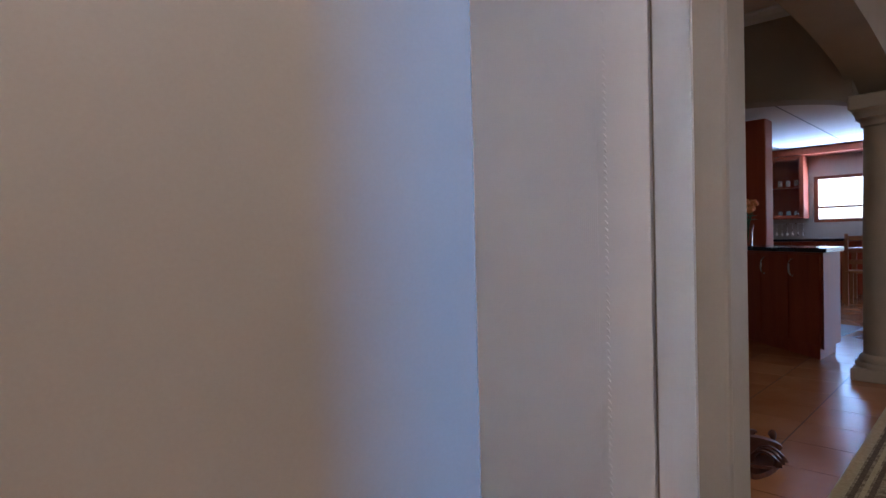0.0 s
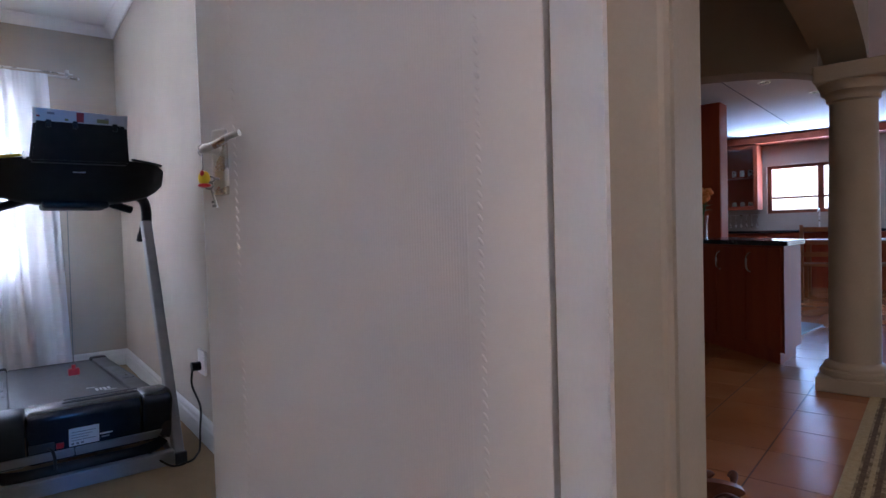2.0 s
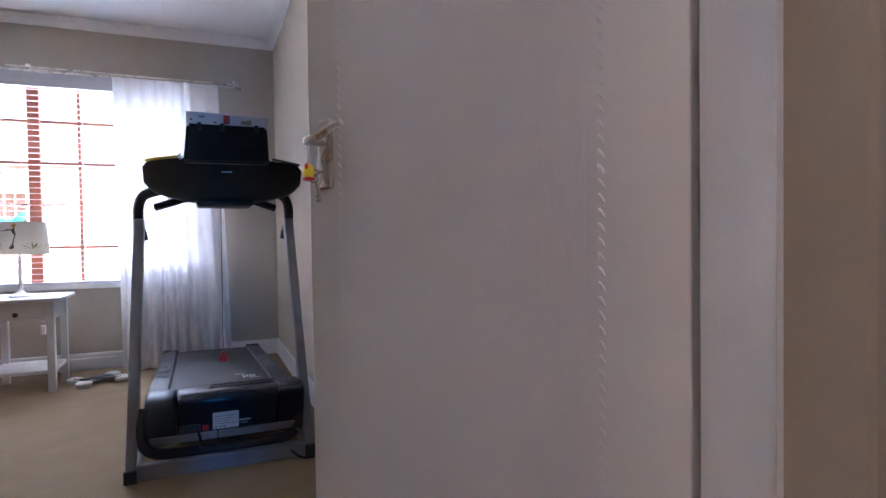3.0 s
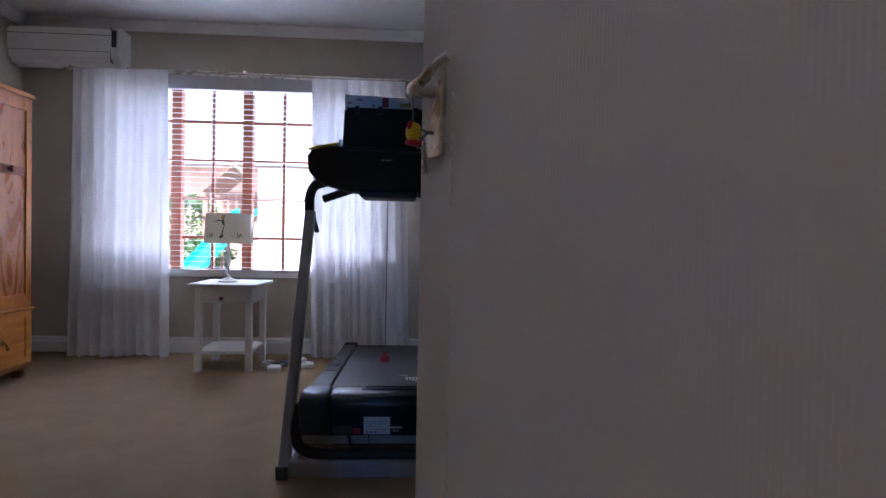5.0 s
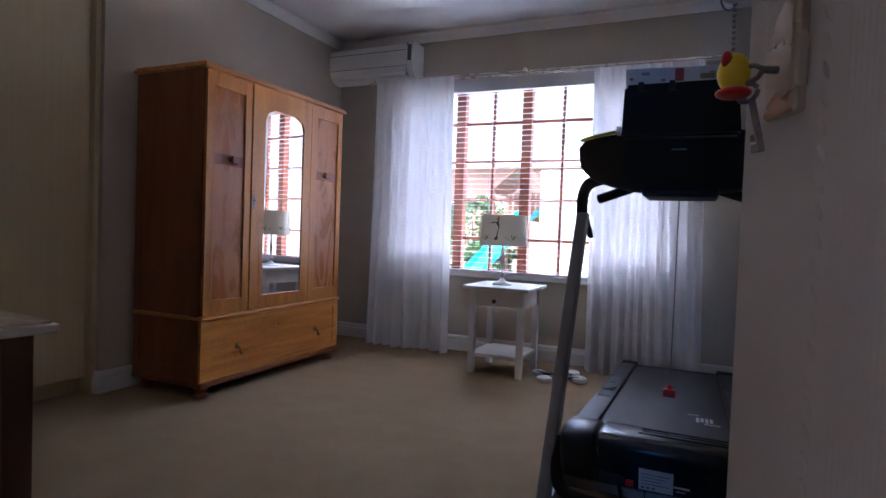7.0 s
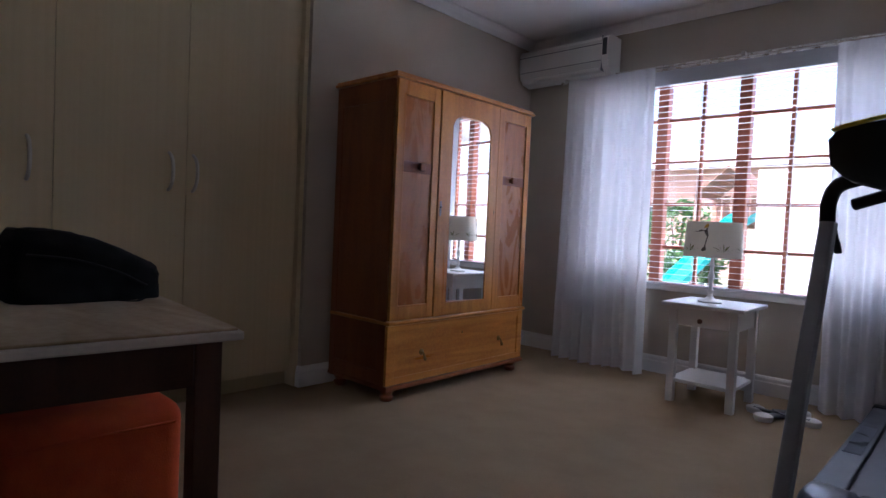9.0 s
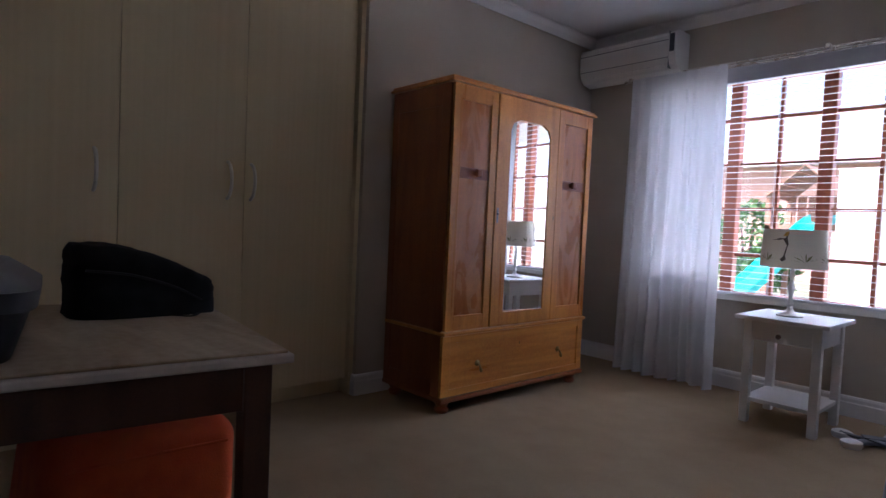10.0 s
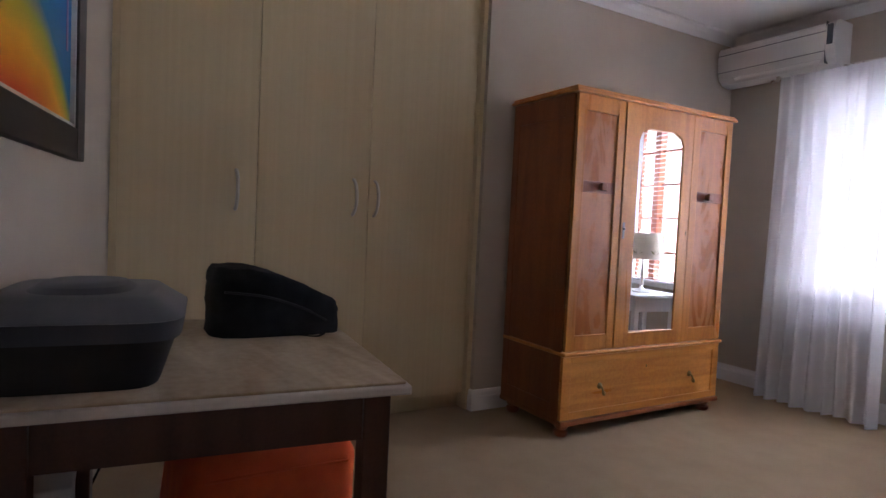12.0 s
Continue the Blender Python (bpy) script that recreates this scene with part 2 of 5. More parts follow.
def prism(points, z0, z1, bm=None):
    """An upright prism over a plan outline."""
    b = bmesh.new()
    lo = [b.verts.new((x, y, z0)) for x, y in points]
    hi = [b.verts.new((x, y, z1)) for x, y in points]
    b.faces.new(lo[::-1])
    b.faces.new(hi)
    for i in range(len(points)):
        j = (i + 1) % len(points)
        b.faces.new((lo[i], lo[j], hi[j], hi[i]))
    return b if bm is None else join(bm, b)


def sweep(points, m, length, bm=None):
    """A profile in the local x-z plane drawn out along local y, then placed by m."""
    b = bmesh.new()
    r0 = [b.verts.new((x, 0, z)) for x, z in points]
    r1 = [b.verts.new((x, length, z)) for x, z in points]
    b.faces.new(r0)
    b.faces.new(r1[::-1])
    for i in range(len(points)):
        j = (i + 1) % len(points)
        b.faces.new((r0[j], r0[i], r1[i], r1[j]))
    bmesh.ops.transform(b, matrix=m, verts=b.verts)
    return b if bm is None else join(bm, b)


def lathe(profile, at=(0, 0, 0), n=24, bm=None):
    b = bmesh.new()
    rings = []
    for r, z in profile:
        rings.append([b.verts.new((at[0] + r * math.cos(2 * math.pi * i / n), at[1] + r * math.sin(2 * math.pi * i / n), at[2] + z)) for i in range(n)])
    for a, c in zip(rings, rings[1:]):
        for i in range(n):
            j = (i + 1) % n
            b.faces.new((a[i], a[j], c[j], c[i]))
    b.faces.new(rings[0][::-1])
    b.faces.new(rings[-1])
    return b if bm is None else join(bm, b)


def tube(path, r, n=10, bm=None, flat=1.0):
    """A round bar along a line of points, r a number or one radius a point."""
    b = bmesh.new()
    pts = [Vector(p) for p in path]
    rad = r if isinstance(r, (list, tuple)) else [r] * len(pts)
    rings = []
    ref = Vector((0.31, 0.17, 0.93))
    for i, p in enumerate(pts):
        d = (pts[min(i + 1, len(pts) - 1)] - pts[max(i - 1, 0)]).normalized()
        if abs(d.dot(ref)) > 0.97:
            ref = Vector((0.95, 0.2, 0.1))
        s = d.cross(ref).normalized()
        u = s.cross(d).normalized()
        rings.append([b.verts.new(p + rad[i] * (math.cos(2 * math.pi * k / n) * s + flat * math.sin(2 * math.pi * k / n) * u)) for k in range(n)])
    for a, c in zip(rings, rings[1:]):
        for k in range(n):
            j = (k + 1) % n
            b.faces.new((a[k], a[j], c[j], c[k]))
    b.faces.new(rings[0][::-1])
    b.faces.new(rings[-1])
    return b if bm is None else join(bm, b)


def curve_pts(points, n=8):
    """A smooth line through the points."""
    p = [Vector(q) for q in points]
    out = []
    for i in range(len(p) - 1):
        a, b, c, d = p[max(i - 1, 0)], p[i], p[i + 1], p[min(i + 2, len(p) - 1)]
        for k in range(n):
            t = k / n
            out.append(0.5 * ((2 * b) + (c - a) * t + (2 * a - 5 * b + 4 * c - d) * t * t + (3 * b - a - 3 * c + d) * t ** 3))
    out.append(p[-1])
    return out


def ball(c, r, scale=(1, 1, 1), n=12, bm=None):
    b = bmesh.new()
    bmesh.ops.create_uvsphere(b, u_segments=n * 2, v_segments=n, radius=r)
    bmesh.ops.scale(b, vec=scale, verts=b.verts)
    bmesh.ops.translate(b, vec=c, verts=b.verts)
    return b if bm is None else join(bm, b)


# ---- bedroom structure ----
CEIL = 2.70
WIN = (0.12, 2.28, 0.64, 2.24)  # window opening: x0, x1, z0, z1
structure("floor_bedroom", prism([(-1.30, 1.75), (-0.60, 1.75), (2.10, 1.30), (2.12, 1.07), (2.80, 1.07), (2.80, 1.31), (2.95, 1.31), (2.95, 6.0), (-0.60, 6.0), (-0.60, 3.69), (-1.30, 3.69)], -0.02, 0.004), M_CARPET, "beige cut-pile carpet covering the bedroom floor", "floor")
structure("wall_left", box(-0.85, -0.59, 3.69, 6.3, 0, CEIL), M_WALL, "taupe painted plaster wall behind the wardrobe", "wall")
bm = box(-0.59, WIN[0], 6.0, 6.24, 0, CEIL)
box(WIN[1], 3.1, 6.0, 6.24, 0, CEIL, bm=bm)
box(WIN[0], WIN[1], 6.0, 6.24, 0, WIN[2], bm=bm)
box(WIN[0], WIN[1], 6.0, 6.24, WIN[3], CEIL, bm=bm)
structure("wall_window", bm, M_WALL, "taupe painted plaster wall with a wide window", "wall")
structure("wall_right", box(2.95, 3.10, 1.43, 6.0, 0, CEIL), M_WALL, "taupe painted plaster wall beside the treadmill", "wall")
structure("wall_painting", prism([(-0.87, 1.30), (2.00, 1.245), (2.128, 1.245), (2.128, 1.30), (-0.66, 1.745), (-0.87, 1.745)], 0, CEIL), M_WALL, "taupe painted plaster wall with a framed painting", "wall")
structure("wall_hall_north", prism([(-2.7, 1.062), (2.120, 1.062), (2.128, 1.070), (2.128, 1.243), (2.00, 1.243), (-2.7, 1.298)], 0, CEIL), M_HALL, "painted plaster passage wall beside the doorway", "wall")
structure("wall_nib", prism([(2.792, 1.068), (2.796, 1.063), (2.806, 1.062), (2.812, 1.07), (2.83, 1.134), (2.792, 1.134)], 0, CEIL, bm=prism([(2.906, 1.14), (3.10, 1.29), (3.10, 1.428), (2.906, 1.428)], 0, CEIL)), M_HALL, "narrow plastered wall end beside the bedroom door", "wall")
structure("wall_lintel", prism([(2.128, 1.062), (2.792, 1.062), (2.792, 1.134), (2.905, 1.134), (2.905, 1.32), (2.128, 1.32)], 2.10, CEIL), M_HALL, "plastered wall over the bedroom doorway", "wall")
structure("wall_cupboard_back", box(-1.40, -1.30, 1.55, 3.9, -0.02, CEIL, bm=box(-1.30, -0.872, 1.55, 1.745, -0.02, CEIL, bm=box(-1.30, -0.852, 3.69, 3.9, -0.02, CEIL))), M_WALL, "plain wall behind the built-in cupboards", "wall")
structure("ceiling_bedroom", box(-1.4, 3.1, 1.0, 6.24, CEIL, CEIL + 0.12), M_CEIL, "white painted bedroom ceiling", "ceiling")

# coved cornice
COVE = [(0, 0), (0, -0.075), (0.012, -0.075), (0.018, -0.062), (0.03, -0.04), (0.048, -0.022), (0.066, -0.016), (0.07, -0.008), (0.07, 0)]


def cornice(name, m, length):
    structure(name, sweep(COVE, m, length), M_CEIL, "white coved plaster cornice", "cornice")


def along(x, y, z, angle):
    return Matrix.Translation((x, y, z)) @ Matrix.Rotation(radians(angle), 4, "Z")


cornice("cornice_left", along(-0.59, 3.69, CEIL - 0.001, 0), 2.31)
cornice("cornice_window", along(-0.59, 6.0, CEIL - 0.002, -90), 3.54)
cornice("cornice_right", along(2.95, 6.0, CEIL - 0.003, 180), 4.5)

SKIRT = [(0, 0), (0.018, 0), (0.018, 0.085), (0.013, 0.092), (0.013, 0.112), (0.008, 0.124), (0, 0.128)]


def baseboard(name, m, length):
    structure(name, sweep(SKIRT, m, length), M_WHITE, "white moulded skirting board", "baseboard")


baseboard("baseboard_left", along(-0.59, 3.672, 0.004, 0), 2.328)
baseboard("baseboard_nib", along(-0.66, 3.69, 0.004, -90), 0.088)
baseboard("baseboard_window", along(-0.572, 6.0, 0.004, -90), 3.522)
baseboard("baseboard_right", along(2.95, 5.982, 0.004, 180), 4.5)

# ---- bedroom door frame and door ----
STEP_R = [(2.784, 1.134), (2.798, 1.146), (2.818, 1.186), (2.842, 1.230), (2.866, 1.278), (2.881, 1.305), (2.903, 1.305), (2.903, 1.136)]
door_frame = tagged(thing("door_frame", "white painted pressed steel door frame", "door frame", at=(2.46, 1.2, 0)), kind="structure")
part("jamb", prism(STEP_R, 0, 2.06), M_WHITE, door_frame, smooth=False)
part("jamb", prism([(2.130, 1.128), (2.170, 1.128), (2.176, 1.134), (2.165, 1.170), (2.155, 1.20), (2.150, 1.243), (2.130, 1.243)], 0, 2.06), M_WHITE, door_frame)
part("head", box(2.130, 2.903, 1.136, 1.30, 2.062, 2.098, 0.004), M_WHITE, door_frame)

H, F = Vector((2.883, 1.314, 0)), Vector((2.564, 2.069, 0))
DW = (F - H).length
ang = math.atan2(F.y - H.y, F.x - H.x)
DM = Matrix.Translation((H.x, H.y, 0.012)) @ Matrix.Rotation(ang, 4, "Z")  # local x runs to the free edge, local +y faces the viewer's side


def dm(bm):
    bmesh.ops.transform(bm, matrix=DM, verts=bm.verts)
    return bm


door = tagged(thing("door_1", "open white moulded door with a reeded panel and lever handle", "door", at=(H.x, H.y, 0.012)), kind="structure")
part("leaf", dm(box(0.005, DW, -0.04, 0.0, 0.0, 2.03, 0.003)), M_DOOR, door)
# reeded panel between the rope mouldings
bm = bmesh.new()
X0, X1, Z0, Z1, N = 0.145, DW - 0.135, 0.13, 1.91, 95
rows = []
for i in range(N * 4 + 1):
    x = X0 + (X1 - X0) * i / (N * 4)
    d = 0.0003 + 0.0004 * abs(math.sin(math.pi * i / 4))
    rows.append((bm.verts.new((x, d, Z0)), bm.verts.new((x, d, Z1))))
for a, b in zip(rows, rows[1:]):
    bm.faces.new((a[0], b[0], b[1], a[1]))
part("reeded_panel", dm(bm), M_DOOR, door, smooth=True)


def rope(x0, z0, x1, z1, step=0.0195):
    b = bmesh.new()
    n = int(math.hypot(x1 - x0, z1 - z0) / step)
    up = abs(z1 - z0) > abs(x1 - x0)
    for i in range(n):
        t = (i + 0.5) / n
        s = bmesh.new()
        bmesh.ops.create_uvsphere(s, u_segments=8, v_segments=5, radius=1)
        bmesh.ops.scale(s, vec=(0.0034, 0.0013, 0.0085), verts=s.verts)
        bmesh.ops.rotate(s, matrix=Matrix.Rotation(radians(32 if up else 58), 3, "Y"), verts=s.verts)
        bmesh.ops.translate(s, vec=(x0 + (x1 - x0) * t, 0.0004, z0 + (z1 - z0) * t), verts=s.verts)
        join(b, s)
    return dm(b)


part("rope_moulding", rope(0.122, 0.11, 0.122, 1.93), M_DOOR, door, smooth=True)
part("rope_moulding", rope(DW - 0.112, 0.11, DW - 0.112, 1.93), M_DOOR, door, smooth=True)
part("rope_moulding", rope(0.122, 0.105, DW - 0.112, 0.105), M_DOOR, door, smooth=True)
part("rope_moulding", rope(0.122, 1.935, DW - 0.112, 1.935), M_DOOR, door, smooth=True)
HX = DW - 0.072
KX = DW - 0.054
handle = part("door_handle", dm(box(HX - 0.021, HX + 0.021, 0.0, 0.012, 1.092, 1.236, 0.004)), M_CHROME, door, "satin nickel lever handle on a back plate")
lev = tube([(HX, 0.006, 1.190), (HX, 0.046, 1.190)], 0.0105, 14)
tube(curve_pts([(HX + 0.010, 0.044, 1.190), (HX - 0.010, 0.047, 1.190), (HX - 0.040, 0.046, 1.196), (HX - 0.072, 0.042, 1.208), (HX - 0.098, 0.036, 1.214)], 6), [0.0095] * 9 + [0.008] * 8 + [0.0065] * 8, 12, lev)
part("lever", dm(lev), M_CHROME, handle, smooth=True)
for zz in (1.101, 1.227):
    part("screw", dm(tube([(HX, 0.008, zz), (HX, 0.0112, zz)], 0.004, 10)), M_IRON, handle)
part("keyhole", dm(tube([(HX, 0.008, 1.136), (HX, 0.0100, 1.136)], 0.006, 12)), M_BLACK, handle)

key_ring = thing("key_ring", "iron keys on a ring with a yellow and red bird charm", "keys", at=tuple(DM @ Vector((HX, 0.03, 1.136))))
part("lock_key", dm(tube([(HX, 0.004, 1.128), (HX, 0.024, 1.128)], 0.003, 8, tube([(HX + 0.006 + 0.010 * math.cos(a), 0.030 + 0.004 * math.cos(a), 1.126 + 0.006 * math.sin(a)) for a in np.linspace(0, 2 * math.pi, 15)], 0.002, 6))), M_IRON, key_ring)
link = bmesh.new()
for i in range(9):
    ball((KX - 0.004 + 0.0005 * i, 0.040 - i * 0.0003, 1.182 - i * 0.0042), 0.0018, n=6, bm=link)
tube([(KX - 0.004, 0.045 + 0.006 * math.cos(a), 1.186 + 0.009 * math.sin(a)) for a in np.linspace(0, 2 * math.pi, 15)], 0.0009, 5, link)
part("chain", dm(link), M_IRON, key_ring)
part("charm", dm(ball((KX - 0.002, 0.037, 1.129), 0.0140, (0.92, 0.88, 1.12))), M_YELLOW, key_ring, "yellow bird charm", smooth=True)
part("charm_base", dm(ball((KX - 0.002, 0.037, 1.1135), 0.0125, (1.15, 1.05, 0.38))), M_REDP, key_ring, "red base", smooth=True)
part("charm_comb", dm(ball((KX - 0.007, 0.0455, 1.138), 0.0052, (0.8, 0.8, 1.35))), M_REDP, key_ring, "red comb", smooth=True)
KH = HX + 0.008
hk = tube([(KH, 0.026, 1.106), (KH - 0.012, 0.023, 1.066)], 0.0026, 8)
tube([(KH + 0.004 + 0.010 * math.cos(a), 0.028 + 0.003 * math.cos(a), 1.113 + 0.007 * math.sin(a)) for a in np.linspace(0, 2 * math.pi, 15)], 0.0019, 6, hk)
box(KH - 0.013, KH + 0.001, 0.0215, 0.0245, 1.066, 1.072, bm=hk)
box(KH - 0.010, KH + 0.003, 0.0215, 0.0245, 1.075, 1.080, bm=hk)
part("hanging_key", dm(hk), M_IRON, key_ring, smooth=True)

# ---- bedroom window, sill, blind ----
window = tagged(thing("window_1", "wide stained hardwood cottage-pane window", "window", at=(1.2, 6.12, WIN[2])), kind="structure")
fr = box(WIN[0], WIN[1], 6.085, 6.155, WIN[2], WIN[2] + 0.05, 0.004)
box(WIN[0], WIN[1], 6.085, 6.155, WIN[3] - 0.05, WIN[3], 0.004, fr)
box(WIN[0], WIN[0] + 0.05, 6.085, 6.155, WIN[2] + 0.05, WIN[3] - 0.05, 0.004, fr)
box(WIN[1] - 0.05, WIN[1], 6.085, 6.155, WIN[2] + 0.05, WIN[3] - 0.05, 0.004, fr)
part("window_frame", fr, M_FRAME, window)
MULL = [0.598, 1.180, 1.772]
for x in MULL:
    part("mullion", box(x - 0.041, x + 0.041, 6.075, 6.16, WIN[2] + 0.05, WIN[3] - 0.05, 0.006), M_FRAME, window)
edges = [WIN[0] + 0.05] + [v for x in MULL for v in (x - 0.041, x + 0.041)] + [WIN[1] - 0.05]
ROWZ = [WIN[2] + 0.05, 0.955, 1.284, 1.602, 1.925, WIN[3] - 0.05]
for i in range(4):
    a, b = edges[2 * i], edges[2 * i + 1]
    if b - a > 0.3:
        part("glazing_bar", box((a + b) / 2 - 0.012, (a + b) / 2 + 0.012, 6.10, 6.14, ROWZ[0], ROWZ[-1], 0.003), M_FRAME, window)
    for z in ROWZ[1:-1]:
        part("glazing_bar", box(a, b, 6.102, 6.138, z - 0.012, z + 0.012, 0.003), M_FRAME, window)
    pane = part("pane", box(a, b, 6.118, 6.122, ROWZ[0], ROWZ[-1]), M_GLASS, window)
    pane.visible_shadow = False
part("window_sill", box(WIN[0] - 0.03, WIN[1] + 0.03, 5.965, 6.084, WIN[2] - 0.006, WIN[2] + 0.034, 0.006), M_WHITE, window)

blind = thing("venetian_blind", "white horizontal slatted venetian blind, lowered and open", "blind", at=(1.2, 5.98, 2.2))
part("headrail", box(WIN[0] - 0.04, WIN[1] + 0.04, 5.945, 5.998, 2.160, 2.268, 0.006), M_RAIL_BACKLIT, blind)
SX0, SX1 = WIN[0] - 0.02, WIN[1] + 0.02
slat_me = None
n_slat = 34
for i in range(n_slat):
    z = 2.140 - i * (2.140 - 0.715) / (n_slat - 1)
    if slat_me is None:
        s = bmesh.new()
        prof = [(-0.0125, -0.0008), (-0.005, 0.0007), (0.005, 0.0007), (0.0125, -0.0008), (0.005, 0.0), (-0.005, 0.0)]
        vs = [[s.verts.new((x, y, zz)) for y, zz in prof] for x in (-(SX1 - SX0) / 2, (SX1 - SX0) / 2)]
        s.faces.new(vs[0])
        s.faces.new(vs[1][::-1])
        for k in range(6):
            s.faces.new((vs[0][k], vs[1][k], vs[1][(k + 1) % 6], vs[0][(k + 1) % 6]))
        ob = part("slat", s, M_SLAT, blind)
        slat_me = ob.data
    else:
        ob = new("slat", slat_me)
        ob.parent = blind
        ob.matrix_parent_inverse = blind.matrix_world.inverted()
    ob.matrix_basis = pose((SX0 + SX1) / 2, 5.972, z, 1, 0, 0)
part("bottom_rail", box(SX0, SX1, 5.955, 5.990, 0.676, 0.694, 0.004), M_SLAT, blind)
for x in (0.45, 0.92, 1.52, 1.98):
    for y in (5.957, 5.985):
        part("ladder_cord", box(x - 0.001, x + 0.001, y, y + 0.002, 0.68, 2.17), M_SLAT, blind)

# ---- curtains on a rail ----
rail = thing("curtain_rail", "thin silver metal curtain rail on brackets", "curtain rail", at=(1.2, 5.88, 2.29))
part("rod", tube([(-0.19, 5.893, 2.274), (2.68, 5.893, 2.248)], 0.008, 10), M_CHROME, rail, smooth=True)
part("rod", tube([(-0.17, 5.930, 2.304), (2.66, 5.930, 2.284)], 0.006, 10), M_CHROME, rail, smooth=True)
for x in (-0.15, 1.2, 2.62):
    part("bracket", box(x - 0.012, x + 0.012, 5.877, 5.999, 2.276, 2.304, 0.003), M_CHROME, rail)
for x in (2.685, -0.195):
    part("finial", ball((x, 5.893, 2.272 - 0.009 * x), 0.013), M_CHROME, rail, smooth=True)


def curtain(x0, x1, b0, b1, folds, seed, top, label):
    """A hanging sheet: x0..x1 along the rail, b0..b1 at the hem, gathered into uneven soft folds."""
    rnd = random.Random(seed)
    cuts = [0.0]
    for k in range(folds):
        cuts.append(cuts[-1] + rnd.uniform(0.6, 1.5))
    cuts = [c / cuts[-1] for c in cuts]
    amp = [rnd.uniform(0.55, 1.25) for _ in range(folds)]
    grow = [rnd.uniform(0.0, 0.35) for _ in range(folds)]
    ph = [rnd.uniform(0, 6.28) for _ in range(6)]
    b = bmesh.new()
    nx, nz = folds * 16, 44
    grid = []
    for j in range(nz + 1):
        f = j / nz
        z = top - f * (top - 0.014)
        row = []
        for i in range(nx + 1):
            s = i / nx
            k = min(folds - 1, sum(1 for c in cuts[1:] if s >= c))
            u = (s - cuts[k]) / (cuts[k + 1] - cuts[k])
            start = min(1.0, max(0.0, (f - grow[k]) / 0.25)) * 0.5 + 0.5
            deep = (0.026 + 0.050 * min(1.0, f * 1.5)) * amp[k] * start
            y = -deep * (0.5 - 0.5 * math.cos(2 * math.pi * u)) ** 0.8 + 0.010 * f * math.sin(5.0 * s + ph[0] + 1.5 * f)
            gather = 0.0016 * math.sin(2 * math.pi * folds * 3.3 * s + ph[1]) * max(0.0, 1 - f * 9)
            x = (x0 + (x1 - x0) * s) * (1 - f) + (b0 + (b1 - b0) * s) * f
            sway = 0.020 * f * math.sin(7 * s + ph[2] + 2.2 * f) + 0.004 * math.sin(31 * s + ph[3] + 4 * f) * f
            row.append(b.verts.new((x + sway * min(1.0, 6 * s, 6 * (1 - s)), 5.876 - 0.050 * f ** 1.5 + y + gather, z + 0.006 * f * math.sin(11 * s + ph[4]))))
        grid.append(row)
    for r0, r1 in zip(grid, grid[1:]):
        for i in range(nx):
            b.faces.new((r0[i], r0[i + 1], r1[i + 1], r1[i]))
    ob = link_mesh("curtain", b, M_CURTAIN, None, "", True)
    return tagged(ob, label, "curtain", "bedroom curtains")


curtain(-0.125, 0.605, -0.125, 0.655, 9, 3, 2.280, "sheer white cotton curtain hanging to the carpet")
curtain(1.740, 2.495, 1.770, 2.560, 9, 12, 2.255, "sheer white cotton curtain hanging behind the treadmill")

# ---- air conditioner ----
AZ = 2.286
ac = thing("air_conditioner", "white wall-mounted split air conditioner", "air conditioner", at=(-0.15, 6.0, AZ))
prof = [(0, 0.02), (-0.05, 0.0), (-0.15, 0.018), (-0.188, 0.052), (-0.205, 0.105), (-0.21, 0.20), (-0.205, 0.255), (-0.185, 0.283), (-0.15, 0.295), (0, 0.295)]
part("body", sweep([(-y, z) for y, z in prof], Matrix.Translation((-0.572, 5.998, AZ)) @ Matrix.Rotation(radians(-90), 4, "Z"), 0.772), M_ACW, ac)
part("end_cap", sweep([(-y * 1.01, 0.1475 + (z - 0.1475) * 1.02) for y, z in prof], Matrix.Translation((0.202, 5.998, AZ)) @ Matrix.Rotation(radians(-90), 4, "Z"), 0.056), M_ACW, ac)
part("status_window", box(0.212, 0.248, 5.780, 5.790, AZ + 0.135, AZ + 0.265, 0.003), M_GREYD, ac)
part("louvre", box(-0.44, 0.17, 5.806, 5.816, AZ + 0.026, AZ + 0.052, 0.003), M_ACW, ac)
part("louvre_gap", box(-0.46, 0.185, 5.8095, 5.813, AZ + 0.053, AZ + 0.057), M_GREYD, ac)
part("seam", box(-0.571, 0.200, 5.7855, 5.790, AZ + 0.224, AZ + 0.228), M_GREYP, ac)
part("seam", box(-0.571, 0.200, 5.7915, 5.796, AZ + 0.098, AZ + 0.1015), M_GREYP, ac)
part("seam", box(0.2005, 0.2020, 5.790, 5.998, AZ + 0.02, AZ + 0.292), M_GREYP, ac)

# ---- wardrobe ----
wardrobe = thing("wardrobe", "honey oak wardrobe with a mirrored middle door and long drawer", "wardrobe", at=(-0.28, 4.53, 0))
WY0, WY1 = 3.875, 5.19
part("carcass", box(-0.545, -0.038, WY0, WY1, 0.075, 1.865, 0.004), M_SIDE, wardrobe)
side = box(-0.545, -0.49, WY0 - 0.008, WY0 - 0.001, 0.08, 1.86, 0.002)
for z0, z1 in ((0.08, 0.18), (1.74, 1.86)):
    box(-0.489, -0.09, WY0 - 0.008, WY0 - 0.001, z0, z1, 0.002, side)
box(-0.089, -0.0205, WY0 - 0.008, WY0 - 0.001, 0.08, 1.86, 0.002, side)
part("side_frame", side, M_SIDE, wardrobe)
